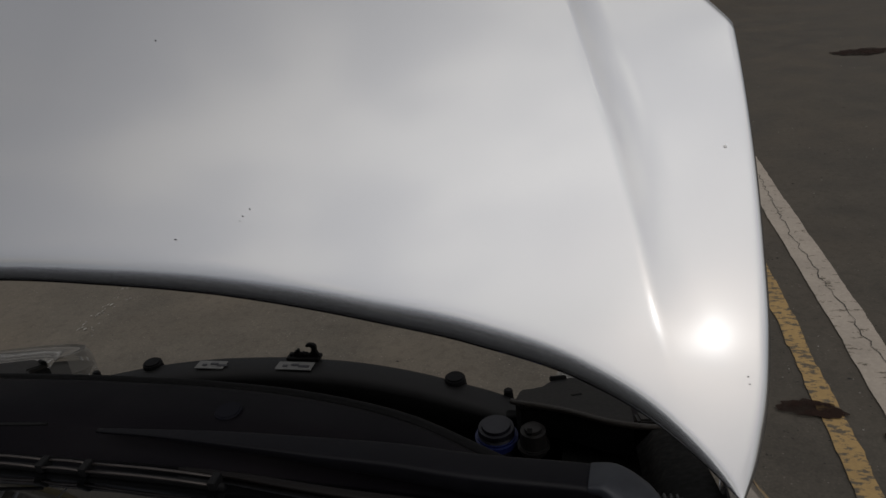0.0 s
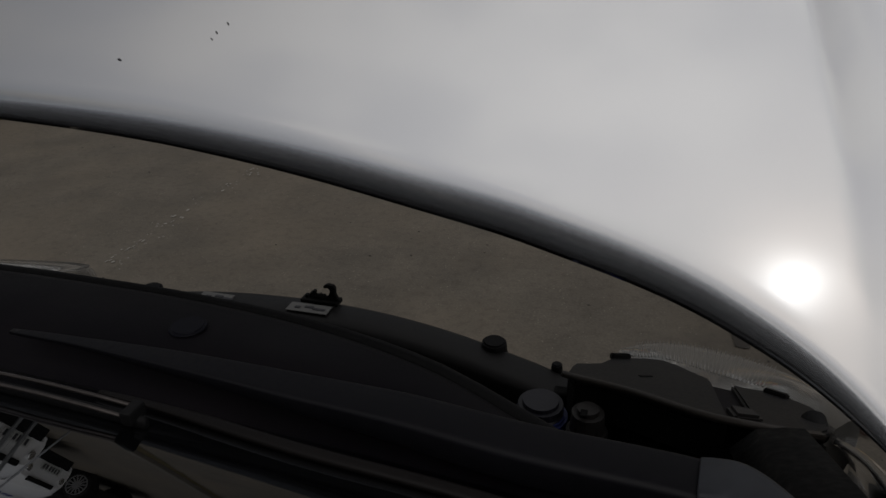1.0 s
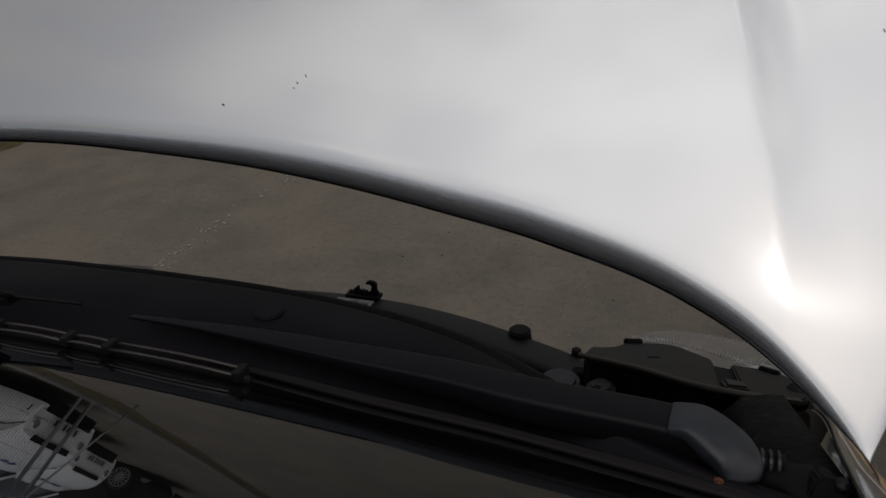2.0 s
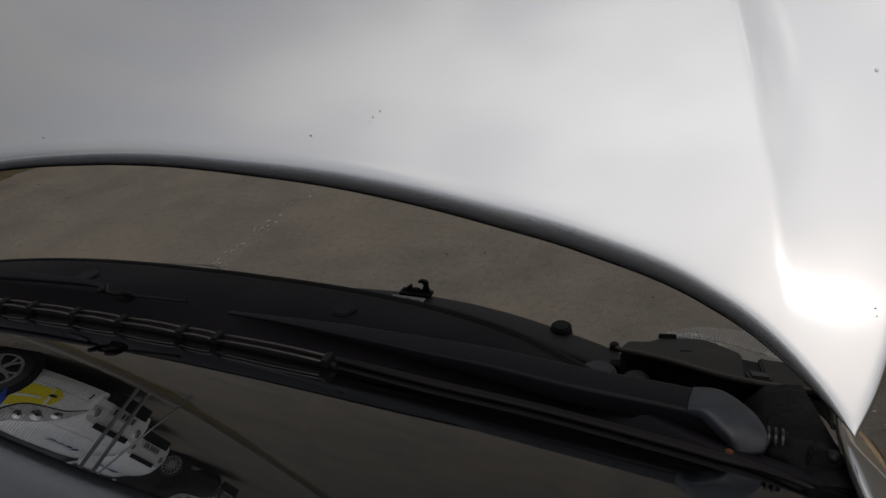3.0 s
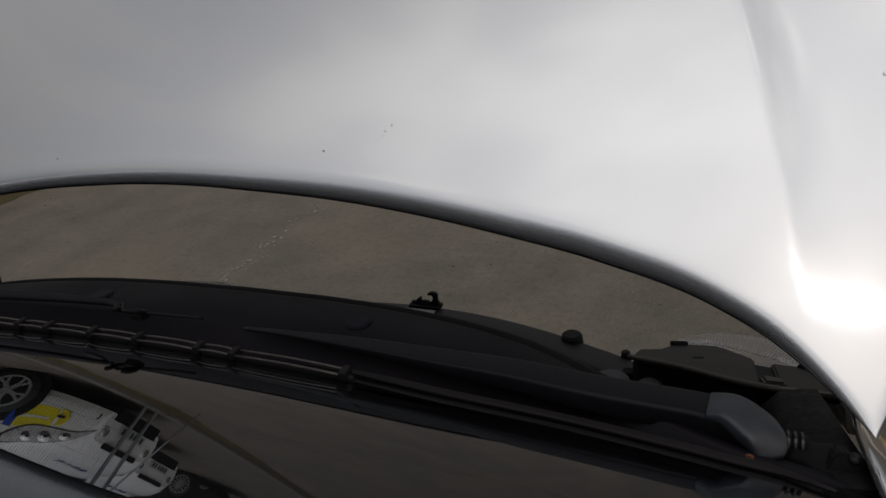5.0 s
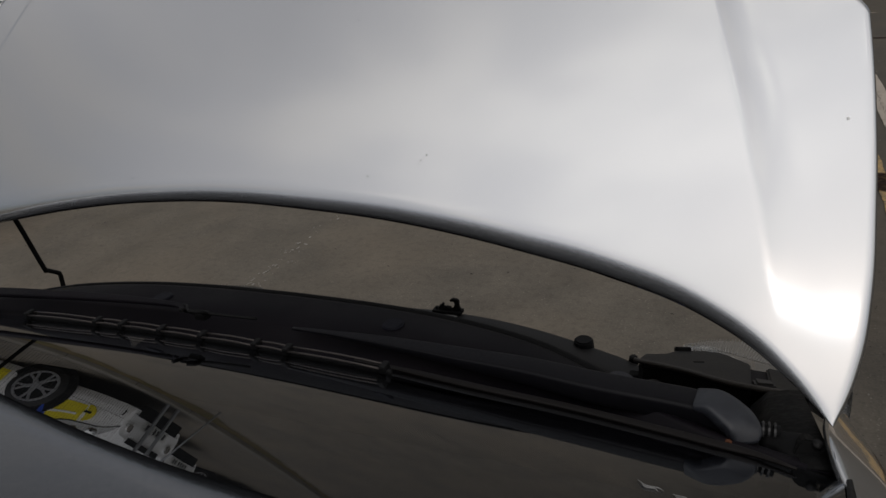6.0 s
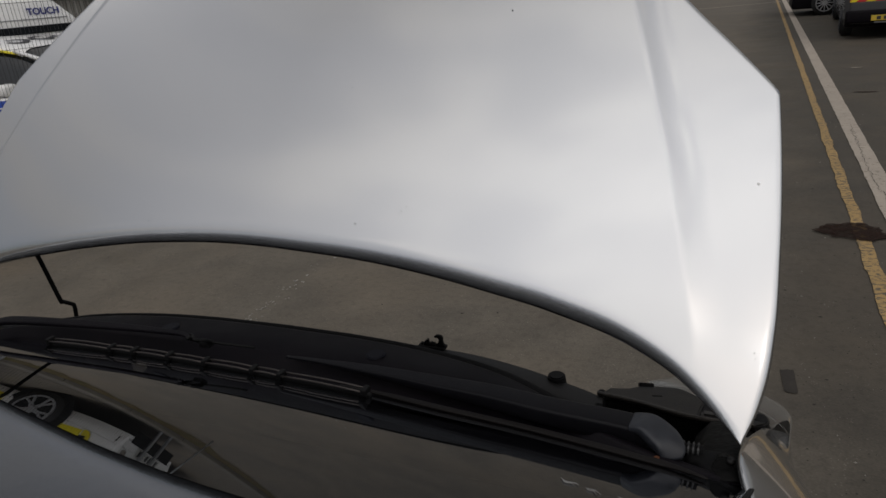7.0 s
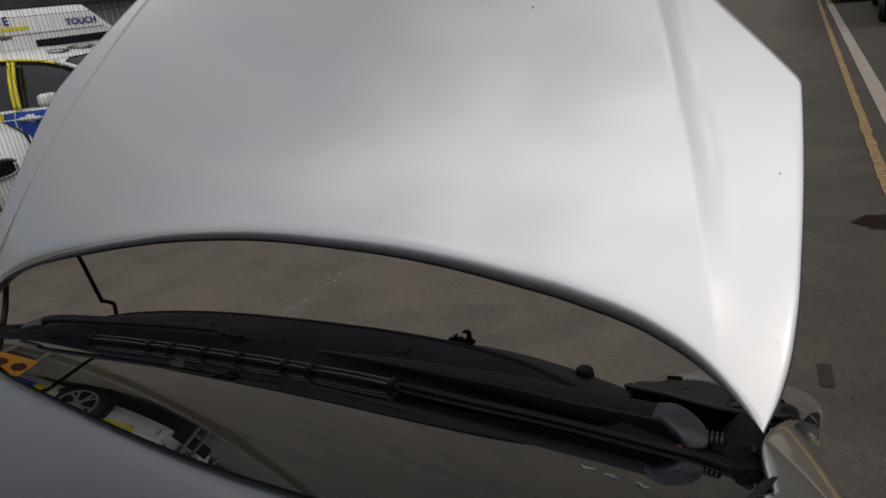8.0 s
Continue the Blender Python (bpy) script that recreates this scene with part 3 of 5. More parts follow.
def wing_grid(side):
    ys = np.linspace(-.30, .47, 33)
    off = [(-.005, -.014), (-.003, -.006), (.001, -.007), (.008, -.016), (.018, -.031), (.031, -.051), (.046, -.077), (.061, -.107), (.077, -.143), (.091, -.187), (.102, -.247), (.108, -.31), (.110, -.42), (.10, -.5)]
    grid = []
    for y in ys:
        zi = (.992 if side > 0 else .970) - .42 * max(y, 0) - .42 * max(y, 0) ** 2 + .10 * min(y, 0)
        xi = .722 + .032 * ease(max(y, 0) / .3) + .03 * ease(-y / .14) + .050 * ease((y - .29) / .16)
        grid.append([(side * (xi + (e if e < 0 else e * (.890 - .55 * max(0, y - .10) ** 2 - xi) / .110)), y, max(.25, zi + h)) for e, h in off])
    return grid if side > 0 else [r[::-1] for r in grid]


def make_wheel(parent, at, side, r=.31, hub=None, spokes=5, name="wheel"):
    w = new(name)
    w.empty_display_size = .1
    w.parent = parent
    w.matrix_basis = pose(*at)
    part("tyre", cyl(r, r, .19, (0, 0, 0), "x", 40, .03), M_TYRE, w, "black rubber tyre", True)
    part("rim", cyl(r * .70, r * .70, .02, (side * .09, 0, 0), "x", 40, .004), M_RUBBER, w, "dark recessed rim")
    b = bmesh.new()
    cyl(.055, .045, .03, (side * .105, 0, 0), "x", 20, .004, b)
    for k in range(spokes):
        a = 2 * math.pi * k / spokes
        if spokes > 5:
            box((.022, .022, r * .62), (side * .103, -math.sin(a) * r * .36, math.cos(a) * r * .36), .006, Matrix.Rotation(a, 3, "X"), b)
            continue
        # a short stem that forks towards the rim
        box((.024, .046, r * .20), (side * .103, -math.sin(a) * r * .22, math.cos(a) * r * .22), .006, Matrix.Rotation(a, 3, "X"), b)
        for lean in (-1, 1):
            c = a + lean * .165
            box((.020, .026, r * .44), (side * .103, -math.sin(c) * r * .47, math.cos(c) * r * .47), .006, Matrix.Rotation(a + lean * .36, 3, "X"), b)
    part("spokes", b, hub or M_ALLOY, w, "silver spoked wheel")
    ring = bmesh.new()
    n = 40
    for k in range(n):
        a = 2 * math.pi * k / n
        box((.03, .035, r * .07), (side * .098, -math.sin(a) * r * .66, math.cos(a) * r * .66), 0, Matrix.Rotation(a, 3, "X"), ring)
    part("rim_flange", ring, hub or M_ALLOY, w)
    return w


car = thing("silver_car", "silver people carrier parked with its bonnet propped open", "car")

bonnet = skin("bonnet", bonnet_grid(), M_PAINT, car, "raised silver bonnet, slightly dusty, with a crease along each side", thick=.005)
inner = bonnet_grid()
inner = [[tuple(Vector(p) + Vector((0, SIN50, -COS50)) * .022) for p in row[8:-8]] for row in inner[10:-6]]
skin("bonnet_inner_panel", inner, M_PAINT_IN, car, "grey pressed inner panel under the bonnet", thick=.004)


def bonnet_speck(x, a, sx, sa, material):
    n = float(bonnet_height(x, a))
    b = box((sx * .45, sa * .45, .0008), (0, 0, 0), .0002)
    ob = part("speck", b, material, bonnet, "tiny dark fleck of dirt" if material is M_INK else "tiny pale chip")
    tilt = Matrix.Rotation(radians(50), 4, "X")
    ob.matrix_basis = Matrix.Translation(bonnet_point(x, a, n + .0006)) @ tilt @ Matrix.Rotation(x * 7, 4, "Z")


for x, a, sx, sa in ((.2165, .210, .0022, .0042), (.2875, .240, .0036, .0016), (.2815, .233, .0026, .0018), (.2795, .228, .0016, .0016), (.13, .451, .0028, .0018), (.728, .10, .0022, .0022), (.729, .094, .0018, .0018), (-.16, .196, .003, .002), (.36, .60, .005, .004)):
    bonnet_speck(x, a, sx, sa, M_INK)
for x, a, sx, sa in ((.722, .305, .006, .005),):
    bonnet_speck(x, a, sx, sa, M_WHITE)

for side, word in ((1, "right"), (-1, "left")):
    skin("front_wing", wing_grid(side), M_PAINT, car, "glossy silver front wing", thick=.004, subdiv=2)
    # hinge
    tube("bonnet_hinge", smooth_path([(side * .702, .022, .930), (side * .706, .016, .950), (side * .712, .010, .972)]), .005, M_TRIM, car, "black steel bonnet hinge")
    arch = [(.014 * math.copysign(abs(math.cos(q)) ** .7, math.cos(q)), .030 * math.sin(q) - .006) for q in np.linspace(0, math.pi, 15)]
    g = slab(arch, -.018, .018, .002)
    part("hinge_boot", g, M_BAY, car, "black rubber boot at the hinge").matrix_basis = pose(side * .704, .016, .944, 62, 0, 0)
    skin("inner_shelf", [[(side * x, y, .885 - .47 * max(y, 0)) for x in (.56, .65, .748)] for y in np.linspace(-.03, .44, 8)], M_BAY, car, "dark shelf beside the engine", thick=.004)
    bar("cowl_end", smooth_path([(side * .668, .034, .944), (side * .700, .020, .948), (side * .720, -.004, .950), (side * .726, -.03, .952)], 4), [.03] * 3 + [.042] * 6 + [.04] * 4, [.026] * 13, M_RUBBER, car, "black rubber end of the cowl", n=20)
    # inner wing, near-black and high enough to darken the silver wing lip
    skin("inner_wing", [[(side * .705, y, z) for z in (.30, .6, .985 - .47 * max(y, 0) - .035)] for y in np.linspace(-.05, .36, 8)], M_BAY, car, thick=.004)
    # near-black strip over the silver wing lip: shade put in as colour
    skin("gutter", [[(side * (.66 + k), y, .965 - .47 * max(y, 0) - h) for k, h in ((0, .035), (.02, .006), (.045, -.002), (.062, -.004))] for y in np.linspace(-.02, .30, 10)], M_BAY, car, "near-black strip for the shade under the bonnet edge", thick=.003)

# windscreen and what lies under it
us, vs = np.linspace(-1, 1, 49), np.linspace(0, 1, 33)
screen = skin("windscreen", [[glass_point(u, v) for u in us] for v in vs[::-1]], M_GLASS, car, "sloping windscreen glass reflecting the yard", thick=0)
screen.visible_shadow = False
frit = [[tuple(Vector(glass_point(u, v)) - Vector((0, GLASS_SIN, GLASS_COS)) * .004) for u in us] for v in np.linspace(-.01, .05, 4)]
skin("screen_border", frit, M_RUBBER, car, "black border of the windscreen", thick=.002)
for side in (1, -1):
    edge = [[tuple(Vector(glass_point(side * u, v)) - Vector((0, GLASS_SIN, GLASS_COS)) * .004) for u in (.945, .975, 1.0)] for v in vs]
    skin("screen_border", edge, M_RUBBER, car, "black border of the windscreen", thick=.002)
skin("dashboard", [[(x, .02 - d, .86 + .10 * math.sin(min(d, .6) * 2.2) - .5 * max(0, d - .6)) for x in np.linspace(-.7, .7, 9)] for d in np.linspace(0, .9, 12)], M_CABIN, car, "dark dashboard behind the glass")
for x, v, k in ((.586, .2205, 1.0), (.609, .2275, .8), (.635, .2305, .8)):
    for lift, run in ((0, 1.0), (.0035, .7)):
        pts = []
        for t in np.linspace(-1, 1, 9):
            p = Vector(glass_point((x + .0095 * k * run * t) / (.735 - .13 * v), v + lift + .0026 * math.sin(3.4 * t + x * 90) * k + .004 * t))
            pts.append(p + Vector((0, GLASS_SIN, GLASS_COS)) * .001)
        bar("glass_smudge", pts, [.0013 * k * (1 - .7 * abs(t)) * (.7 + .5 * math.sin(9 * t + x * 70) ** 2) for t in np.linspace(-1, 1, 9)], [.0006] * 9, M_SMUDGE, screen, "pale dried smudge on the glass", n=6)

cowl_front = curve_of((0, .17, .28, .38, .44, .50, .58, .66, .74), (.160, .155, .143, .120, .098, .068, .030, .005, -.01))


cowl_rear = curve_of((0, .25, .37, .48, .55, .63, .683, .71, .735), (.026, .020, .002, -.002, -.010, -.022, -.037, -.075, -.115))


def on_glass(x, y, lift=0.0):
    return (x, y, GLASS_Z + (GLASS_Y - y) * math.tan(RAKE) - x * x / (2 * GLASS_R) / GLASS_COS + lift)


def cowl_grid():
    xs = np.linspace(-.735, .735, 81)
    cols = []
    for x in xs:
        ax = abs(x)
        yf = float(cowl_front(ax))
        zf = .976 - .05 * max(0, ax - .42)
        g = glass_point(x / .735, 0) if x < 0 else on_glass(x, float(cowl_rear(x)))
        yr = min(.070 - .10 * x * x, yf - .02)
        yg = min(g[1], yr - .02)
        cols.append([(x, yf + .008, zf - .075), (x, yf + .006, zf - .010), (x, yf + .001, zf - .002), (x, yf - .006, zf), (x, (yf + yr) / 2, zf + .003), (x, yr + .004, zf + .004), (x, yr, zf + .002), (x, yr - .007, zf - .011), (x, (yr + yg) / 2, zf - .014), (x, yg + .012, g[2] - .014), (x, yg, g[2] - .008), (x, yg - .02, g[2] + .002)])
    return [list(r) for r in zip(*cols)]


cowl = skin("cowl", cowl_grid()[::-1], M_PLASTIC, car, "dusty black plastic cowl panel below the windscreen", thick=.003)
for x, y in ((.209, .108), (-.20, .104)):
    part("cowl_plug", cyl(.016, .0145, .0025, (x, y, .9805), "z", 24, .002), M_PLUG, cowl, "round dark plug in the cowl")
bar("cowl_lip", smooth_path([on_glass(x, float(cowl_rear(x)) - .006, .004) for x in np.linspace(.20, .69, 16)], 2), np.interp(np.linspace(0, 1, 31), (0, .2, .9, 1), (.004, .009, .010, .003)), np.interp(np.linspace(0, 1, 31), (0, .2, .9, 1), (.002, .005, .005, .002)), M_BLADE, cowl, "brown-black rubber lip of the cowl", n=14)
seal = smooth_path([(x, float(cowl_front(abs(x))) + .012, .966 - .05 * max(0, abs(x) - .42)) for x in np.linspace(-.66, .66, 23)], 2)
tube("bonnet_seal", seal, .007, M_RUBBER, car, "black rubber seal along the cowl")


def wiper(arm_pts, arm_w, arm_h, pivot, blade_y, x0, x1, joints, label, arm_material):
    w = new("wiper")
    w.parent = car
    w["label"] = label
    w.empty_display_size = .1
    path = smooth_path(arm_pts, 5)
    k = np.linspace(0, 1, len(path))
    base = np.linspace(0, 1, len(arm_w))
    bar("arm", path, np.interp(k, base, arm_w), np.interp(k, base, arm_h), arm_material, w, "dark grey metal wiper arm", n=24, power=.32)
    bar("pivot_cover", *pivot, M_PIVOT, w, "pale worn cover of the wiper pivot", n=24, power=.42)

    def on(x, lift):
        y = blade_y(x)
        sag = x * x / (2 * GLASS_R)
        return (x, y, GLASS_Z + (GLASS_Y - y) * math.tan(RAKE) - sag + lift)

    xs = np.linspace(x0, x1, 26)
    if len(joints) > 3:
        bar("rubber", [on(x, .003) for x in xs], [.006] * 26, [.008] * 26, M_RUBBER, w, "black wiper rubber")
    for a, b in (zip(joints, joints[1:]) if len(joints) > 3 else ()):
        for off in (-.0055, .0045):
            seg = [Vector(on(a + (b - a) * t, .010 + .0015 * math.sin(math.pi * t))) + Vector((0, off, 0)) for t in np.linspace(0, 1, 5)]
            bar("blade_rail", seg, [.0026] * 5, [.0022] * 5, M_TRIM_BRIGHT, w, "thin worn metal rail of the wiper blade", n=8)
    for a in (joints if len(joints) > 3 else ()):
        part("blade_joint", box((.008, .015, .010), on(a, .009), .002), M_RUBBER, w, "black joint of the wiper blade")
    return w


wiper([(-.505, -.012, 1.004), (-.477, .008, 1.010), (-.34, .028, 1.010), (-.22, .046, 1.006), (-.13, .050, 1.006), (-.10, .044, 1.008), (-.085, .034, 1.010)],
      (.024, .023, .020, .016, .011, .007, .006), (.008, .008, .007, .006, .005, .004, .004),
      (smooth_path([(-.528, -.022, .998), (-.512, -.014, 1.004), (-.492, -.002, 1.006)], 4), np.interp(np.linspace(0, 1, 9), (0, .3, 1), (.014, .025, .024)), np.interp(np.linspace(0, 1, 9), (0, .3, 1), (.008, .014, .011))),
      lambda x: -.012 - .10 * (x + .03) ** 2, -.345, .275, (-.336, -.20, -.152, -.081, -.01, .079, .128, .267), "black wiper parked on the glass with a jointed blade", M_PLASTIC)
wiper([(.640, .028, .964), (.604, .038, .971), (.50, .034, .981), (.42, .041, .985), (.34, .046, .987), (.24, .052, .989), (.15, .057, .988), (.08, .059, .986)],
      (.038, .036, .034, .032, .028, .020, .010, .005), (.026, .026, .024, .020, .014, .008, .004, .003),
      (smooth_path([(.651, .004, .962), (.645, .014, .974), (.630, .026, .981), (.618, .033, .984), (.608, .036, .983), (.600, .037, .982)], 4), np.interp(np.linspace(0, 1, 21), (0, .12, .3, .6, 1), (.020, .034, .039, .037, .033)), np.interp(np.linspace(0, 1, 21), (0, .25, .6, 1), (.008, .016, .014, .009))),
      lambda x: -.030 - .10 * x * x, .26, .66, (.27, .46, .65), "grey wiper arm parked along the cowl", M_ARM)
tube("washer_hose", smooth_path([(-.12, .052, 1.002), (-.09, .046, 1.010), (-.06, .020, 1.020), (-.045, .012, 1.024), (-.03, .030, 1.012), (.03, .050, 1.0)]), .002, M_RUBBER, car, "thin black washer hose")
nozzle = part("washer_nozzle", box((.020, .014, .010), (-.046, .030, 1.008), .003), M_RUBBER, car, "black washer nozzle with two prongs")
for x0, x1 in ((-.054, -.064), (-.040, -.032)):
    tube("prong", smooth_path([(x0, .030, 1.010), (x1, .024, 1.016), (x1 + .002, .014, 1.024), ((x0 + x1) / 2, .008, 1.027)], 3), .0032, M_RUBBER, nozzle)
boot = part("boot", cyl(.008, .008, .034, (.664, .036, .956), "x", 14), M_RUBBER, car, "ribbed rubber boot", True)
for i in range(5):
    part("boot_rib", cyl(.0105, .0105, .0022, (.654 + .0055 * i, .036, .956), "x", 18, .0006), M_RIBBED, boot)
part("rusty_bolt", cyl(.0035, .0035, .006, (.634, -.006, .968), "z", 6, .001), M_COPPER, car, "rusty bolt head by the wiper pivot")

tube("bonnet_strut", smooth_path([(-.712, .085, 1.06), (-.710, .058, .992), (-.705, .036, .957)]), .006, M_TRIM, car, "dark grey steel strut of the bonnet hinge")

# prop rod
tube("prop_rod", smooth_path([(-.600, .160, 1.085), (-.600, .172, 1.069), (-.600, .191, .954), (-.600, .196, .946), (-.598, .212, .933), (-.598, .216, .925), (-.600, .213, .890), (-.600, .20, .80)], 4), .0045, M_RUBBER, car, "thin black prop rod with a kink", n=10)

# front panel with the latch
slam_y = curve_of((0, .16, .27, .42, .50, .56), (.648, .640, .624, .596, .580, .60))
slam_z = curve_of((0, .10, .16, .27, .42, .50, .56), (.678, .676, .674, .668, .650, .640, .645))


def slam_grid():
    rows = []
    for dy, dz in ((-.074, -.10), (-.072, -.012), (-.066, -.003), (-.045, 0), (-.012, .001), (-.002, -.003), (.004, -.014), (.008, -.10)):
        rows.append([(x, float(slam_y(abs(x))) + dy, float(slam_z(abs(x))) + dz) for x in np.linspace(-.56, .56, 57)])
    return rows


slam = skin("front_panel", slam_grid(), M_TRIM, car, "black front panel under the bonnet lip", thick=.003)
for x0, x1 in ((-.190, -.127), (-.012, .064)):
    xm = (x0 + x1) / 2
    zt = float(slam_z(abs(xm))) + .003
    st = part("sticker", box((x1 - x0, .026, .0015), (xm, .608, zt), 0), M_STICKER, slam, "white paper sticker with dark print")
    for k in range(3):
        part("print", box((.010 + .006 * k, .006, .001), (x0 + .018 + .02 * k, .606 + .004 * (k % 2), zt + .0015), 0), M_INK, st)
latch = new("bonnet_latch")
latch.parent = car
latch["label"] = "black steel bonnet latch with a hook"
part("base_plate", box((.070, .024, .008), (.034, .640, .680), .002), M_BAY, latch)
part("hook", slab([(-.009, 0), (.017, 0), (.012, .006), (.008, .014), (.009, .026), (.005, .031), (-.006, .032), (-.013, .028), (-.012, .024), (-.004, .025), (-.001, .020), (-.004, .012), (-.009, .006)], -.004, .004, .0008), M_BAY, latch, "hooked catch")
latch.children[-1].matrix_basis = pose(.055, .640, .682, 90, 0, 0)
for dx, h, lean in ((.008, .007, 20), (.017, .013, 14), (.023, .017, 4), (.034, .011, -18), (.041, .008, -8)):
    part("tooth", box((.005, .008, h), (dx, .640, .682 + h / 2), .0012, Matrix.Rotation(radians(lean), 3, "Y")), M_BAY, latch)
part("spring", cyl(.0055, .0055, .026, (.030, .640, .687), "x", 12, .001), M_BAY, latch, "dark latch spring", True)
for x, s in ((.350, 1.0), (-.300, 1.0)):
    y, z = float(slam_y(abs(x))) - .004, float(slam_z(abs(x)))
    part("rubber_stop", cyl(.022, .019, .026, (x, y, z - .002), "z", 20, .003), M_RUBBER, car, "round black rubber bonnet stop")
for x in (.452, -.43):
    y, z = float(slam_y(abs(x))) + .004, float(slam_z(abs(x)))
    part("small_stop", cyl(.010, .008, .026, (x, y, z - .004), "z", 14, .002), M_RUBBER, car, "small black rubber stop")
tube("bonnet_cable", [(.16, .590, .655), (.20, .584, .650), (.27, .580, .638), (.362, .575, .626)], .0035, M_STEEL, car, "bare steel bonnet cable")

# engine bay: plain near-black parts, the shade in there is in their colour
# unseen floor, added to block the ground and keep the bay dark
part("undertray", box((1.36, .72, .03), (0, .30, .26), .01), M_BAY, car, "near-black floor added below the engine bay")
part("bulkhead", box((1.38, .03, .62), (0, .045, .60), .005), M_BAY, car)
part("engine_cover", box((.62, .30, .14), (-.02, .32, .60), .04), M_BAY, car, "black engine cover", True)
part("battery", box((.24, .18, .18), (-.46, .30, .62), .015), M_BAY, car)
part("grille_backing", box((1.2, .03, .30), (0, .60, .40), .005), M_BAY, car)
tank = new("washer_tank")
tank.parent = car
tank["label"] = "milky plastic tank with a blue cap"
part("neck", cyl(.031, .028, .10, (.457, .397, .676), "z", 24, .004), M_TANK, tank, "milky plastic filler neck", True)
part("collar", cyl(.034, .034, .016, (.457, .397, .708), "z", 24, .003), M_BLUECAP, tank, "blue collar")
part("cap", cyl(.030, .027, .018, (.457, .397, .726), "z", 24, .005), M_TANK, tank, "pale cap")
filler = part("coolant_cap", cyl(.022, .019, .05, (.516, .380, .722), "z", 24, .006), M_GREYCAP, car, "dull grey plastic filler cap with a dark slot")
part("slot", box((.008, .012, .004), (.512, .368, .7475), .001), M_BAY, filler)
part("rim", cyl(.025, .025, .008, (.516, .380, .712), "z", 24, .002), M_GREYCAP, filler)

# headlights
def slope_z(y):
    """The height of the closed bonnet's line at y."""
    return .955 - .47 * y


def tilted_slab(outline, lift, thick, bevel):
    b = slab(outline, 0, thick, bevel)
    for v in b.verts:
        v.co.z += slope_z(v.co.y) + lift - thick
    return b


for side in (1, -1):
    lamp = new("headlight")
    lamp.parent = car
    lamp["label"] = "clear plastic headlight with a ribbed edge"
    lamp.empty_display_size = .1
    rim = smooth_path([(x, y, 0) for x, y in ((.545, .650), (.568, .722), (.606, .785), (.658, .805), (.714, .775), (.760, .706), (.788, .622), (.802, .530), (.805, .445), (.798, .385))], 4)
    back = smooth_path([(x, y, 0) for x, y in ((.535, .590), (.560, .606), (.600, .622), (.640, .570), (.668, .522), (.702, .503), (.738, .498), (.755, .468), (.768, .430), (.772, .385))], 4)

    def lens_point(i, t, lift):
        p, q = rim[i], back[i]
        x, y = q.x + (p.x - q.x) * t, q.y + (p.y - q.y) * t
        return Vector((side * x, y, slope_z(y) - .012 + .022 * min(max(t, 0), 1) + .008 * math.sin(math.pi * min(max(t, 0), 1)) + lift))

    n = len(rim)
    grid = [[lens_point(i, t, d) for i in range(n)] for t, d in ((0, 0), (.25, 0), (.5, 0), (.75, 0), (.9, -.002), (.97, -.008), (1.0, -.022), (1.01, -.06), (1.0, -.13))]
    skin("lens", [r[::-1] for r in grid] if side < 0 else grid, M_LENS, lamp, "clear dusty plastic lens").visible_shadow = False
    for i in range(4, n - 15):
        for h in (0, .5):
            a = lens_point(i, .25, .001).lerp(lens_point(i + 1, .25, .001), h)
            c = lens_point(i, .93, .001).lerp(lens_point(i + 1, .93, .001), h)
            bar("rib", [a, a.lerp(c, .5), c], [.0026, .0020, .0012], [.0014] * 3, M_RIB, lamp, n=6)
    shell = [[lens_point(i, t, d) for i in range(n)] for t, d in ((-.02, -.02), (.3, -.075), (.7, -.085), (.98, -.05))]
    skin("lamp_housing", shell, M_HOUSING, lamp, "dull grey inside of the lamp housing")
    bowl = [[(side * (.675 + .045 * r * math.cos(a)), .625 + .030 * r * r, .600 + .03 * r * math.sin(a)) for a in np.linspace(0, 2 * math.pi, 25)] for r in np.linspace(.12, 1, 8)]
    skin("reflector", bowl, M_HOUSING, lamp, "dull reflector bowl")
    part("bulb", cyl(.010, .007, .02, (side * .664, .612, .648), "y", 12, .002), M_AMBER, lamp, "amber bulb")
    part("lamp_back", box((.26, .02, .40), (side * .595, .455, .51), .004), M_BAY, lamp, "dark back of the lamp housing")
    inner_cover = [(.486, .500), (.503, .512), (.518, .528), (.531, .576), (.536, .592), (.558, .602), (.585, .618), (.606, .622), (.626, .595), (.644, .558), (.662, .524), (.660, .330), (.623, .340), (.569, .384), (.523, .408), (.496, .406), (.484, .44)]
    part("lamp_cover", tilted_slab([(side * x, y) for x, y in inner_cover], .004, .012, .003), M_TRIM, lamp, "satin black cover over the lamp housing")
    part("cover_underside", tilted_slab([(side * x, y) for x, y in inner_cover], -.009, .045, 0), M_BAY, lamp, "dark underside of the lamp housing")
    outer_cover = [(.686, .508), (.702, .500), (.738, .498), (.752, .470), (.766, .440), (.768, .392), (.758, .345), (.742, .322), (.718, .316), (.690, .316), (.686, .35)]
    part("lamp_cover", tilted_slab([(side * x, y) for x, y in outer_cover], .004, .012, .003), M_TRIM, lamp, "satin black cover over the lamp housing")
    part("cover_bridge", tilted_slab([(side * x, y) for x, y in ((.658, .515), (.690, .502), (.690, .35), (.658, .36))], -.004, .008, .002), M_PLASTIC, lamp)
    part("cover_clip", tilted_slab([(side * x, y) for x, y in ((.662, .372), (.690, .366), (.694, .335), (.665, .330))], .010, .014, .004), M_GREYCAP, lamp, "dull grey clip")
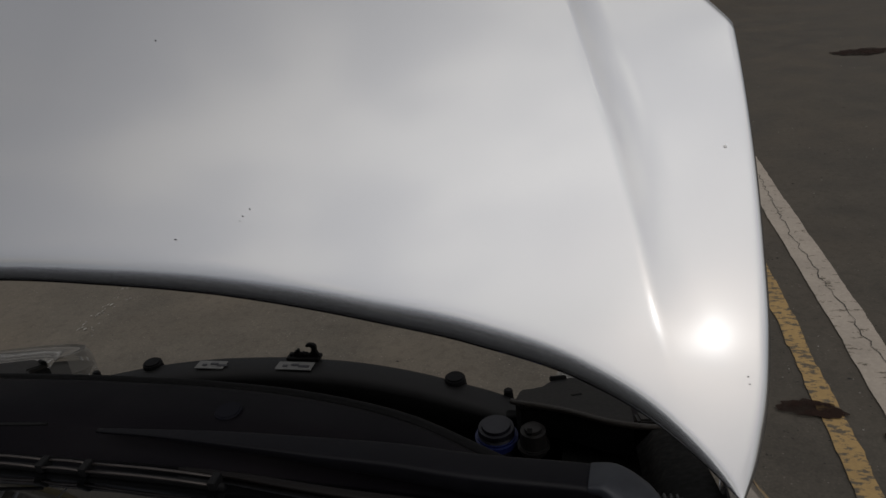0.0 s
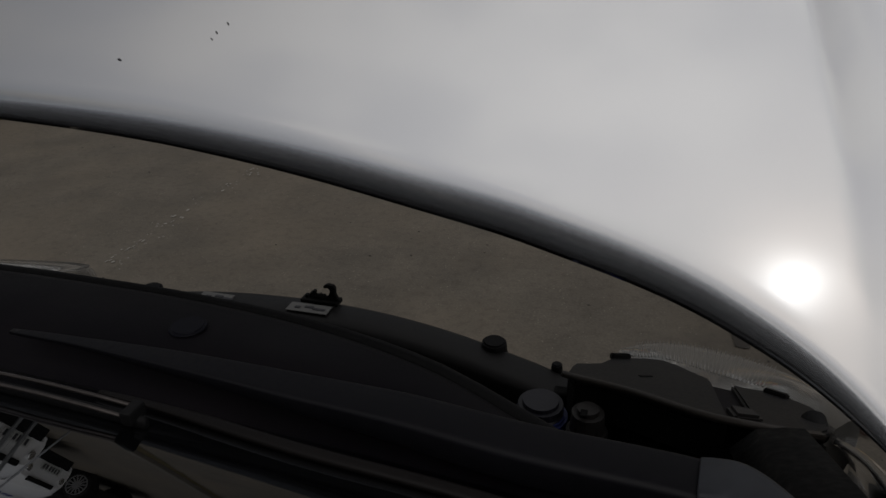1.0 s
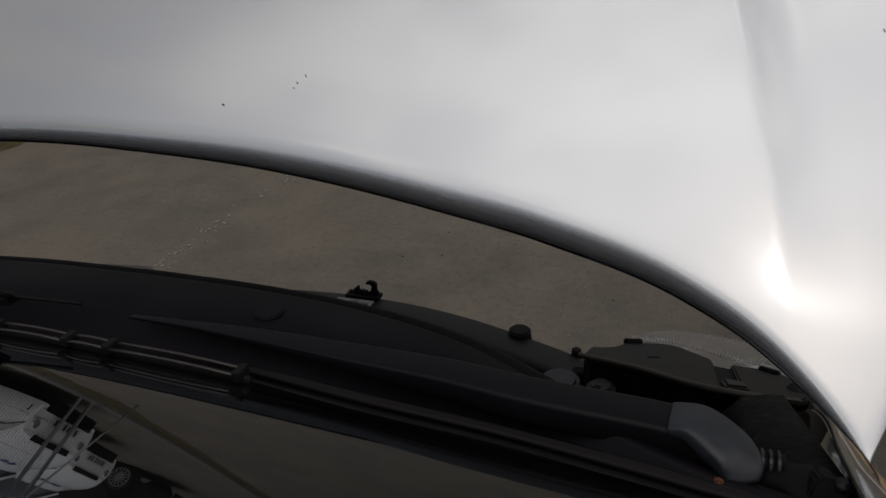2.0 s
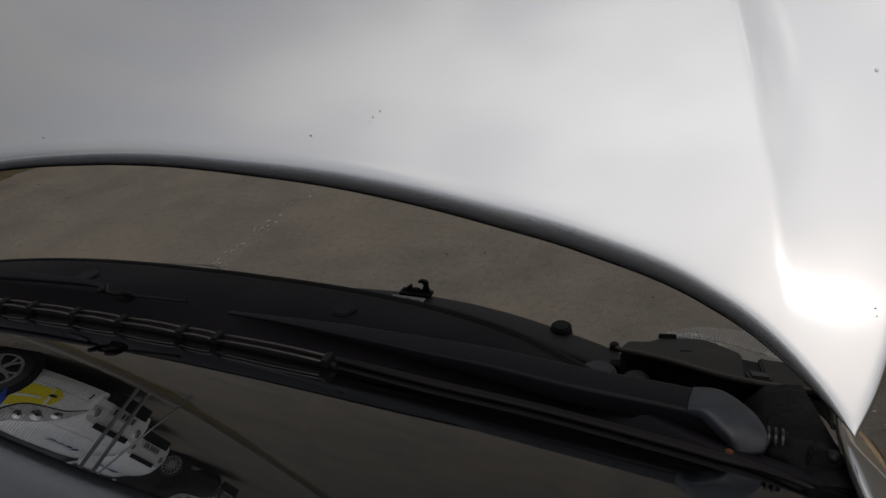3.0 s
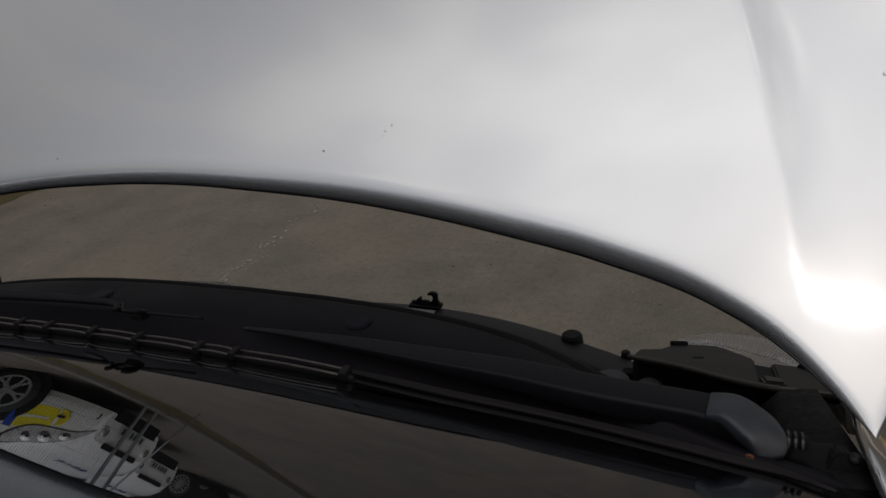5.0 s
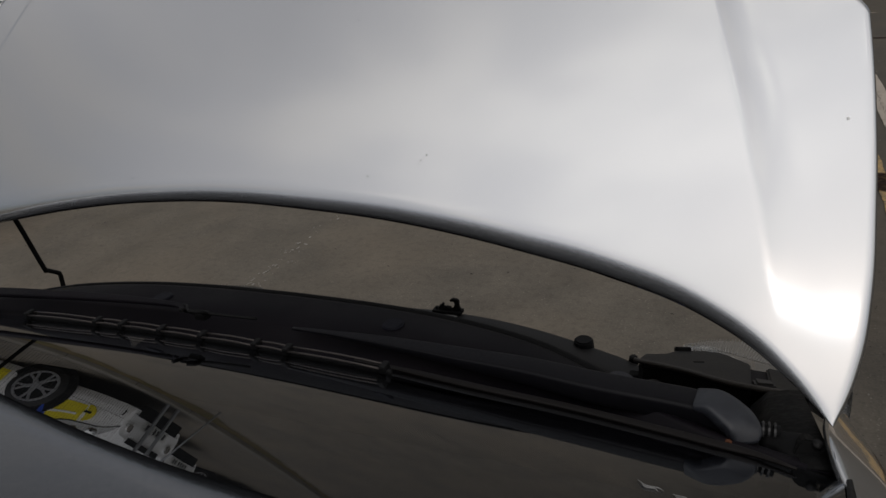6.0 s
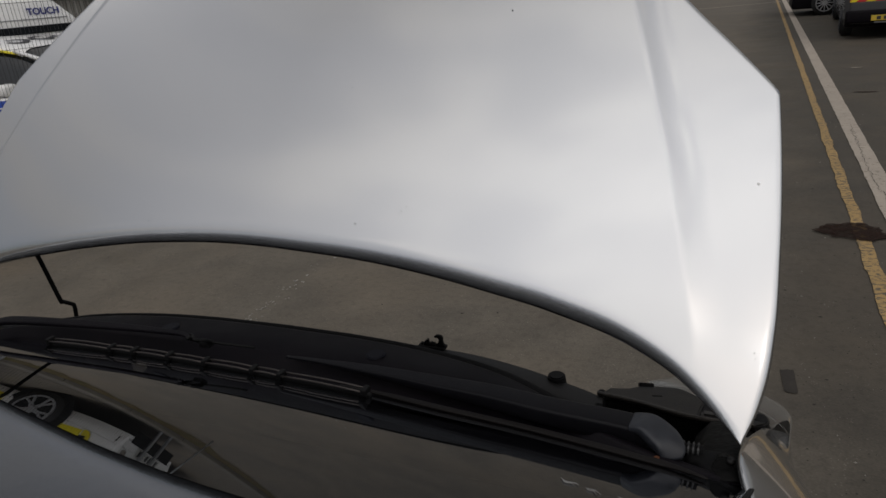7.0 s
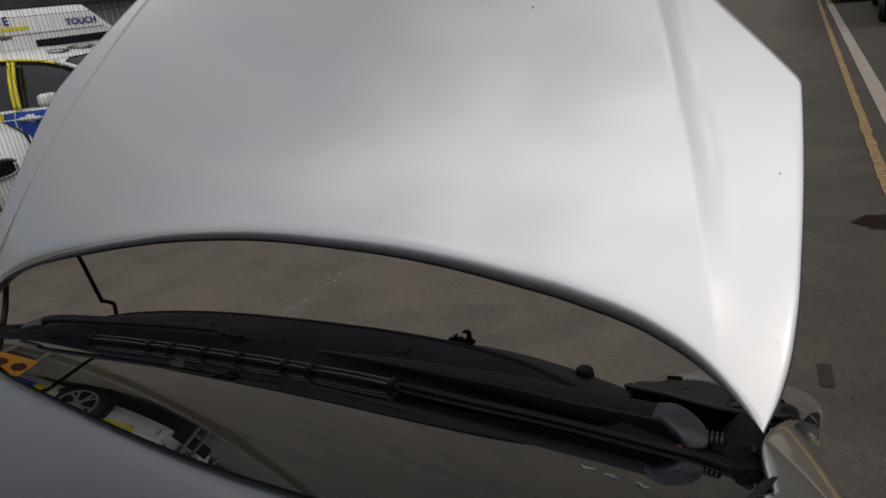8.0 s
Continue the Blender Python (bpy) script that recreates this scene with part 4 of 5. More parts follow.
    part("cover_tab", tilted_slab([(side * x, y) for x, y in ((.528, .584), (.556, .602), (.560, .594), (.534, .576))], .012, .012, .002), M_TRIM, lamp)
    part("cover_tab", tilted_slab([(side * x, y) for x, y in ((.726, .502), (.748, .474), (.740, .466), (.720, .492))], .010, .012, .002), M_TRIM, lamp)
    part("cover_slot", tilted_slab([(side * x, y) for x, y in ((.570, .476), (.586, .488), (.588, .482), (.573, .470))], .005, .002, 0), M_BAY, lamp)
    edge = smooth_path([(side * x, y, slope_z(y) + .003) for x, y in ((.480, .424), (.500, .412), (.523, .404), (.569, .380), (.623, .336), (.661, .320), (.718, .314), (.744, .312))], 4)
    tube("cover_edge", edge, .0045, M_EDGE, lamp, "folded metal edge")
    part("end_clip", tilted_slab([(side * x, y) for x, y in ((.722, .316), (.742, .320), (.744, .306), (.724, .302))], .008, .006, .001), M_EDGE, lamp, "dull metal clip")
    part("end_cap", cyl(.013, .011, .034, (side * .752, .372, slope_z(.372) - .004), "y", 16, .004), M_RUBBER, lamp, "black rubber end cap", True)

# the rest of the body
bumper_y = curve_of((0, .3, .55, .70, .80, .845), (.90, .885, .84, .77, .62, .42))
skin("front_bumper", [[(x, float(bumper_y(abs(x))) + d, z) for x in np.linspace(-.845, .845, 41)] for d, z in ((-.10, .40), (-.05, .40), (.0, .37), (.01, .33), (-.01, .27), (-.06, .22))], M_PAINT, car, "silver front bumper", thick=.004)
part("grille", box((.80, .03, .06), (0, .87, .34), .01), M_PLASTIC, car, "black plastic grille")
for side in (1, -1):
    rows = []
    for y in np.linspace(-.30, -3.05, 24):
        tuck = .10 * ease((-y - 2.4) / .7)
        rows.append([(side * (x - tuck), y, z) for x, z in ((.80, .24), (.845, .34), (.857, .55), (.855, .74), (.835, .93), (.800, 1.0))])
    skin("body_side", rows if side < 0 else [r[::-1] for r in rows], M_PAINT, car, "silver doors and rear quarter", thick=.004)
    rows = []
    for y in np.linspace(-.50, -2.95, 20):
        top = min(1.56, 1.0 + .60 * (-y - .28))
        rows.append([(side * (.795 - .17 * t * (top - 1) / .56), y, 1.0 + (top - 1.0) * t) for t in (0, .5, 1)])
    skin("side_window", rows if side < 0 else [r[::-1] for r in rows], M_CARGLASS, car, "dark side windows", thick=.004)
    edge = [Vector(glass_point(side * 1.0, v)) for v in np.linspace(0, 1, 12)]
    bar("windscreen_pillar", [p + Vector((side * (.016 + .006 * min(1, i / 3)), 0, -.018 - .012 * max(0, 1 - i / 2))) for i, p in enumerate(edge)], [.008, .030, .042] + [.05] * 9, [.008, .030, .042] + [.05] * 9, M_PAINT, car, "silver windscreen pillar", n=28)
    bar("screen_trim", [p + Vector((side * .004, 0, .002)) for p in edge], [.004, .006] + [.009] * 10, [.003, .004] + [.006] * 10, M_RUBBER, car, "black trim beside the glass")
    for y in (.28, -2.30):
        make_wheel(car, (side * .755, y, .305), side, .305)
    mr = part("door_mirror", box((.20, .10, .14), (side * .93, -.62, 1.02), .035), M_PAINT, car, "silver door mirror", True)
roof_x = np.linspace(-.62, .62, 15)
top_edge = glass_point(0, 1)
skin("roof", [[(x, y, z - .10 * x * x) for x in roof_x] for y, z in ((top_edge[1], top_edge[2] + .004), (-1.35, 1.655), (-1.8, 1.69), (-2.4, 1.67), (-2.95, 1.58))], M_PAINT, car, "silver roof", thick=.004)
skin("tailgate", [[(x, y, z) for x in np.linspace(-.70, .70, 9)] for y, z in ((-2.95, 1.58), (-3.10, 1.1), (-3.16, .75), (-3.15, .3))], M_PAINT, car, "silver tailgate", thick=.004)
part("floor_pan", box((1.5, 3.2, .05), (0, -1.45, .30), .01), M_BAY, car)


# ---------------------------------------------------------------- other vehicles
def saloon(name, label, m, squares, chrome=False, hood=0.0, paint=None):
    """A white estate car; its own y points ahead, the origin is on the ground below the front bumper."""
    paint = paint or M_WHITE
    c = new(name)
    c.matrix_world = m
    c.empty_display_size = .2
    tagged(c, label, "car", group="cars behind the fence")
    top = curve_of((-4.4, -4.3, -3.4, -.75 - hood, -.62 - hood * .6, -.45, -.25, -.08, 0), (.72, .98, .95 if squares else .99, .95 if squares else .97, .94, .86, .80, .70, .60))
    wid = curve_of((-4.4, -4.2, -3.6, -1.0, -.5, -.2, 0), (.74, .83, .875, .88, .85, .76, .60))
    low = curve_of((-4.4, -4.2, -.5, 0), (.34, .22, .20, .26))

    def ring(y, k):
        w, t, b = float(wid(y)), float(top(y)), float(low(y))
        shape = ((.90, b), (.985, b + .10), (1.0, b + .55 * (t - b)), (.985, t - .11), (.95, t - .03), (.86, t), (.5, t + .018), (0, t + .026))
        i = min(int(k), len(shape) - 2)
        f = k - i
        return (w * (shape[i][0] + (shape[i + 1][0] - shape[i][0]) * f), y, shape[i][1] + (shape[i + 1][1] - shape[i][1]) * f)

    ys = np.concatenate([np.linspace(-4.4, -.6, 26)[:-1], np.linspace(-.6, 0, 14)])
    rows = []
    for y in ys:
        half = [ring(y, k) for k in np.arange(0, 7.01, .5)]
        rows.append(half + [(-x, yy, z) for x, yy, z in half[-2::-1]])
    body = skin("body", rows, paint, c, "painted body")
    cap = bmesh.new()
    vs = [cap.verts.new(p) for p in rows[-1]]
    cap.faces.new(vs)
    part("front_panel", cap, paint, c)
    rear = bmesh.new()
    rear.faces.new([rear.verts.new(p) for p in rows[0]])
    part("rear_panel", rear, paint, c)
    roof = curve_of((-3.9, -3.7, -3.1, -2.4, -1.95, -1.45, -1.02 - hood * .5, -.60 - hood), (1.0, 1.22, 1.48, 1.52, 1.50, 1.42, 1.24, .95))
    gl, rf = [], []
    for y in np.linspace(-3.88, -.62 - hood, 30):
        t = float(roof(y))
        k = (t - .95) / .5
        half = [(.845, .90), (.845 - .13 * k, .95 + (t - .95) * .55), (.845 - .21 * k, t - .055), (.56, t - .012), (0, t + .012)]
        gl.append([(x, y, z) for x, z in half] + [(-x, y, z) for x, z in half[-2::-1]])
        if -3.75 < y < (-1.36 if squares else -1.42):
            half = [(.845 - .20 * k + .006, t - .075), (.845 - .21 * k + .006, t - .05), (.56, t - .004), (0, t + .022)]
            rf.append([(x, y, z) for x, z in half] + [(-x, y, z) for x, z in half[-2::-1]])
    skin("glasshouse", gl, M_CARGLASS, c, "dark windows")
    skin("roof", rf, paint, c, "painted roof")
    for side in (1, -1):
        a = [(side * .85, -.62 - hood, .95), (side * .775, -1.02 - hood * .5, 1.24), (side * .680, -1.47, 1.39)]
        bar("windscreen_pillar", smooth_path(a, 4), [.05] * 9, [.03] * 9, paint, c)
        a = [(side * .870, -1.90, .96), (side * .795, -1.95, 1.18), (side * .665, -2.01, 1.47)]
        if squares:
            for off in (-.027, .027):
                b = [(px, py + off, pz) for px, py, pz in a[:2]] + [(side * .680, -1.99 + off, 1.425)]
                bar("door_pillar", smooth_path(b, 4), [.034] * 9, [.03] * 9, M_YELLOW, c, "yellow stripe on the door pillar")
        else:
            bar("door_pillar", smooth_path(a, 4), [.07] * 9, [.03] * 9, paint, c)
        part("door_mirror", box((.18, .11, .13), (side * .96, -1.43, 1.04), .04), paint, c, "painted door mirror", True)
        for y in (-.88, -3.45):
            w = make_wheel(c, (side * .80, y, .25 if paint is M_BLACKPAINT else .32), side, .25 if paint is M_BLACKPAINT else .32, spokes=14 if paint is M_BLACKPAINT else 5)
            part("wheel_arch", cyl(.385, .385, .012, (side * .870, y, .33), "x", 36), M_RUBBER, c, "dark wheel arch")
        for y in (-1.76, -2.9):
            g = box((.07, .25, .040), (side * .895, y, .862), .018)
            box((.05, .11, .085), (side * .888, y, .862), .024, bm=g)
            part("door_handle", g, paint, c, "painted door handle", True)

        def patch(nm, y0, y1, k0, k1, material, lab="", lift=.005):
            g = [[(side * (ring(y, k)[0] + lift), y + (lift if y > -.3 else 0), ring(y, k)[2] + lift * .5) for k in np.linspace(k0, k1, 7)] for y in np.linspace(y0, y1, 9)]
            return skin(nm, g, material, c, lab)

        def eye(nm, grow, material, lab, lift):
            """A leaf-shaped lamp that narrows to the nose and to its rear tip."""
            g = []
            for t in np.linspace(0, 1, 15):
                y = -.60 - grow * .4 + (.585 + grow * .6) * t
                wide = (math.sin(math.pi * min(1, .06 + .94 * t)) ** .6 * (1 - .35 * t) + .03) * (.92 + grow)
                mid = 3.25 - .10 * t
                g.append([(side * (ring(y, k)[0] + lift), y + lift * t, ring(y, k)[2] + lift * .4) for k in np.linspace(mid - wide, mid + wide, 9)])
            return skin(nm, g, material, c, lab)

        eye("headlight_surround", .09, M_BAY, "dark gasket round the headlight", .006)
        lamp = eye("headlight", 0, M_LAMPGLASS, "clear leaf-shaped headlight", .012)
        for yy, kk, rr in ((-.15, 3.15, .052), (-.27, 3.2, .066), (-.41, 3.3, .056)):
            q = ring(yy, kk)
            b = cyl(rr, rr * .9, .012, (0, 0, 0), "x", 22, .003)
            cyl(rr * .70, rr * .62, .016, (side * .003, 0, 0), "x", 20, .003, b)
            o = part("lamp_bowl", b, M_REFLECTOR, lamp, "round silvered lamp bowl", True)
            o.matrix_basis = Matrix.Translation((side * (q[0] + .016), q[1], q[2])) @ Matrix.Rotation(side * radians(34), 4, "Z")
            b = cyl(rr * .28, rr * .25, .006, (side * .012, 0, 0), "x", 18, .001)
            part("bulb", b, M_BAY, lamp, "dark bulb opening").matrix_basis = o.matrix_basis
        part("fog_lamp", cyl(.05, .045, .03, (side * .46, .008, .49), "y", 20, .004), M_REFLECTOR, c, "round fog lamp")
        if squares:
            patch("yellow_patch", -.60, -.30, 1.35, 2.45, M_YELLOW, "fluorescent yellow square")
            q = ring(-.26, 1.75)
            part("yellow_end", cyl(.105, .10, .008, (side * (q[0] + .004), -.29, q[2]), "x", 28, .002), M_YELLOW, c, "rounded end of the yellow square")
            part("bump_pad", box((.016, .085, .028), (side * (q[0] + .010), -.27, q[2] - .01), .006), M_RUBBER, c, "small black pad")
            patch("yellow_band", -.60, -.34, 1.85, 1.95, M_WHITE, "white band across the yellow square", .009)
            patch("blue_patch", -.68, -.60, 1.35, 2.45, M_BLUE, "blue square", .008)
            cols = ((-1.27, -1.45, M_YELLOW), (-1.45, -2.08, M_BLUE), (-2.08, -2.42, M_YELLOW), (-2.42, -2.85, M_BLUE))
            for y0, y1, mm in cols:
                patch("square", y0, y1, 1.7, 3.85, mm, "blue square" if mm is M_BLUE else "fluorescent yellow square", .008)
            patch("square", -1.27, -1.50, .9, 1.7, M_YELLOW, "fluorescent yellow square", .008)
            patch("square", -1.50, -2.12, .9, 1.7, M_BLUE, "blue square", .008)
            patch("door_seam", -1.93, -1.943, 1.0, 3.9, M_WHITE, "pale door seam", .012)
            patch("stripe", -3.7, -1.29, 2.97, 3.03, M_WHITE, "pale reflective stripe", .012)
            rail = [(side * (.845 - .20 * ((float(roof(y)) - .95) / .5) + .012), y, float(roof(y)) - .060) for y in np.linspace(-3.5, -1.46, 12)]
            bar("roof_stripe", rail, [.05] * 12, [.02] * 12, M_YELLOW, c, "yellow stripe along the roof edge")
    gz = .63 if chrome else .615
    part("grille", box((.86, .03, .10) if chrome else (.70, .03, .065), (0, .004, gz), .012), M_BAY, c, "black grille")
    if chrome:
        rim = [(.44 * math.copysign(abs(math.cos(a)) ** .4, math.cos(a)), .020, gz + .066 * math.copysign(abs(math.sin(a)) ** .5, math.sin(a))) for a in np.linspace(0, 2 * math.pi, 41)]
        tube("grille_rim", rim, .010, M_STEEL, c, "chrome rim of the grille", smooth_path=False)
    part("lower_grille", box((.90, .03, .15), (0, .006, .255), .012), M_BAY, c, "black lower grille")
    for side in (1, -1):
        for x, h in ((.62, .07), (.52, .05)):
            part("bumper_slot", box((.012, .03, h), (side * x, -.03 - .16 * (x - .5), .36), .003, Matrix.Rotation(side * radians(16), 3, "Y")), M_BAY, c, "dark slot in the bumper")
    part("bumper_line", box((1.02, .012, .010), (0, .002, .315), .002), M_POST, c, "pressed line across the bumper")
    pl = part("number_plate", box((.52, .012, .11), (0, .026, .40), .003), M_PLATE, c, "white number plate")
    for k in range(6):
        part("plate_bar", box((.045, .004, .07), (-.19 + .075 * k + (.03 if k > 3 else 0), .034, .40), 0), M_INK, pl)
    for k in range(4):
        part("bonnet_lettering", box((.05 + .03 * (k % 2), .11, .004), (-.30 + .15 * k, -.42, .862), .02, Matrix.Rotation(radians(-11), 3, "X")), M_NAVY, c, "dark blue lettering bar")
    if squares:
        for k, (x, y) in enumerate(((.39, -1.68), (.07, -1.65), (-.25, -1.65))):
            g = bmesh.new()
            n = 28
            pts = [((.085 + .055 * q) * math.cos(2 * math.pi * i / n), (.065 + .050 * q) * math.sin(2 * math.pi * i / n)) for q in (0, 1) for i in range(n)]
            vv = [g.verts.new((x + px, y + py, float(roof(y + py)) + .006 + (.56 - abs(x + px)) / .56 * .026)) for px, py in pts]
            for i in range(n - (0 if k else 6)):
                j = (i + 1) % n
                g.faces.new((vv[i], vv[j], vv[n + j], vv[n + i]))
            part("roof_mark", g, M_INK, c, "dark ring painted on the roof")
    return c


def heading(x, y, dx, dy):
    """A pose whose own y looks along (dx, dy)."""
    return pose(x, y, 0, 0, 0, math.degrees(math.atan2(-dx, dy)))


H = Vector((0, 1, 0))      # the fence and the cars run this way
R = Vector((H.y, -H.x, 0))
FOOT = Vector((-4.30, 2.66, 0))


def fence_at(s, back=0.0, z=0.0):
    p = FOOT + H * s - R * back
    return Vector((p.x, p.y, z))


saloon("police_car", "white police car, blue and yellow squares, dark rings on roof", heading(-4.42, 4.88, .975, .22) @ Matrix.Diagonal((1, 1, .94, 1)), True)
saloon("white_car", "white car with clear headlights parked beside the police car", heading(-5.82, 7.24, .977, .21) @ Matrix.Diagonal((1, 1, .91, 1)), False)
saloon("black_car", "black car with silver wheels parked past the white cars", heading(-6.75, 11.05, .98, .2), False, paint=M_BLACKPAINT)
saloon("white_hatchback", "tall white car with a chrome-rimmed grille close behind the fence", heading(-4.40, 1.95, 1, 0) @ Matrix.Diagonal((1, 1, 1.06, 1)), False, True, .5)


def van(name, label, m, size, group, side_material=None, rake=0.0):
    w, length, h = size
    c = new(name)
    c.matrix_world = m
    c.empty_display_size = .2
    tagged(c, label, "van", group=group)
    rows = []
    for z, i in ((.32, .05), (.42, .0), (1.1, .0), (1.6, .03), (h - .12, .09), (h - .02, .17), (h, .35)):
        hw = w / 2 - i
        y0, y1 = i * .4 - rake * max(0, z - 1.6), -length + i * (.4 if z < 1.2 else 1.4)
        rows.append([(hw - .06, y0, z), (hw, y0 - .06, z), (hw, y1 + .08, z), (hw - .08, y1, z), (-hw + .08, y1, z), (-hw, y1 + .08, z), (-hw, y0 - .06, z), (-hw + .06, y0, z), (hw - .06, y0, z)])
    v, f = sheet(rows)
    me = data_of("body", list(v), f + [tuple(range(6 * 9, 6 * 9 + 8))], side_material or M_WHITE, False)
    own("body", me, c, "painted van body")
    part("skirt", box((w * .98, length * .98, .22), (0, -length / 2, .36), .04), M_PLASTIC, c, "black plastic sill")
    for side in (1, -1):
        for y in (-.55 if side_material is M_PAINT else -.75, -length + .85):
            r = .29 if side_material is M_PAINT else .33
            make_wheel(c, (side * (w / 2 - (.02 if side_material is M_PAINT else .09)), y, r), side, r, M_ALLOY if side_material is M_PAINT else M_PIVOT, 12)
    return c


# van with lettering, behind both cars
lv = van("delivery_van", "white van with blue lettering behind the fence", heading(-10.79, 8.13, 0, 1), (1.98, 5.4, 2.02), "vans", None, 1.1)
part("window_band", box((.02, 1.7, .12), (.985, -.68, 1.475), .008), M_CARGLASS, lv, "long dark window")
part("body_line", box((.01, 5.0, .014), (.968, -2.7, 1.635), .003), M_POST, lv, "pressed line")
part("stripe", box((.008, 1.6, .045), (.962, -2.36, 1.73), .002), M_YELLOW, lv, "yellow stripe")
side_turn = Matrix.Rotation(radians(90), 4, "Z") @ Matrix.Rotation(radians(90), 4, "X")
words("lettering", "TOUCH", .142, Matrix.Translation((.958, -.90, 1.70)) @ side_turn @ Matrix.Diagonal((1.15, 1, 1, 1)), M_NAVY, lv, "dark blue lettering")
words("lettering", "E", .17, Matrix.Translation((.944, -1.93, 1.79)) @ side_turn, M_NAVY, lv, "dark blue lettering")
words("lettering", "tion", .12, Matrix.Translation((.970, -2.07, 1.585)) @ side_turn, M_INK, lv, "dark lettering")

# vehicles down the yard
cv = van("chevron_van", "dark van with red and yellow chevrons on its tail", heading(3.33, 18.6, .05, 1) @ Matrix.Diagonal((1, 1, .80, 1)), (2.0, 5.2, 2.4), "vans", M_DARKPAINT)
tail = -5.2
part("bumper", box((1.96, .16, .26), (0, tail - .04, .47), .04), M_PLASTIC, cv, "black plastic bumper", True)
part("lower_doors", box((1.80, .03, .18), (0, tail - .012, .67), .01), M_DARKPAINT, cv, "dark lower doors")
part("number_plate", box((.52, .015, .11), (-.34, tail - .13, .44), .003), M_PLATE_Y, cv, "yellow number plate")
for k in range(4):
    part("plate_bar", box((.06, .006, .07), (-.49 + .1 * k, tail - .14, .44), 0), M_INK, cv)
part("bumper_strip", box((1.2, .02, .025), (.05, tail - .125, .35), .003), M_STICKER, cv, "pale strip along the bumper")
for k in range(-7, 8):
    for mm, o in ((M_RED, 0), (M_YELLOW, .14)):
        x0 = k * .28 + o
        pts = [(x0 + (.14 if i in (1, 2) else 0) + (.45 if i > 1 else 0), (.77, .77, 1.22, 1.22)[i]) for i in range(4)]
        pts = [(min(max(x, -.93), .93), z) for x, z in pts]
        if pts[1][0] - pts[0][0] < .02 and pts[2][0] - pts[3][0] < .02:
            continue
        g = bmesh.new()
        try_pts = []
        for q in pts:
            if q not in try_pts:
                try_pts.append(q)
        if len(try_pts) > 2:
            g.faces.new([g.verts.new((x, tail - .03, z)) for x, z in try_pts])
            part("chevron", g, mm, cv, "red chevron" if mm is M_RED else "yellow chevron")
        else:
            g.free()
for side in (1, -1):
    part("tail_lamp", box((.10, .06, .34), (side * .94, tail - .005, 1.35), .02), M_RED, cv, "red tail lamp")
part("rear_window", box((1.5, .02, .5), (0, tail + .06, 1.80), .01), M_CARGLASS, cv, "dark rear window")

gv = van("grey_van", "silver-grey van with a black bumper parked across the yard", heading(1.65, 20.3, -1, 0), (1.85, 4.4, 1.85), "vans", M_PAINT)
part("bumper", box((1.875, .66, .46), (0, -.16, .40), .06), M_PLASTIC, gv, "black plastic bumper", True)


# ---------------------------------------------------------------- fence, kerb and building
def fence():
    f = thing("mesh_fence", "dark wire mesh fence on grey steel posts", "fence")
    for s in (-9.3, -6.2, -3.1, 2.02, 2.20):
        tall = 2.0
        p = fence_at(s, 0)
        part("post", box((.032, .032, tall), (p.x, p.y, tall / 2), .006, Matrix.Rotation(math.atan2(H.y, H.x), 3, "Z")), M_POST, f, "galvanised square post")
    verts, faces = [], []

    def wire(a, b, r):
        d = (b - a).normalized()
        s = d.cross(Vector((0, 0, 1)) if abs(d.z) < .9 else R).normalized() * r
        t = s.cross(d).normalized() * r
        i = len(verts)
        for q in (a, b):
            verts.extend([q + s, q + t, q - s, q - t])
        for k in range(4):
            faces.append((i + k, i + (k + 1) % 4, i + 4 + (k + 1) % 4, i + 4 + k))

    rng = random.Random(5)
    for s in np.arange(-9.3, 2.2, .032):
        wire(fence_at(s + rng.gauss(0, .002), 0, .06), fence_at(s + rng.gauss(0, .006), 0, 1.98), .0017)
    for z in np.arange(.08, 2.0, .32):
        wire(fence_at(-9.3, -.004, z), fence_at(2.2, -.004, z), .0016)
    own("mesh", data_of("mesh", verts, faces, M_WIRE, False), f, "fine upright wires")["kind"] = "stuff"
    tube("brace", [fence_at(2.14, -.55, .0), fence_at(2.20, -.02, 1.1)], .011, M_POST, f, "slanting steel brace")


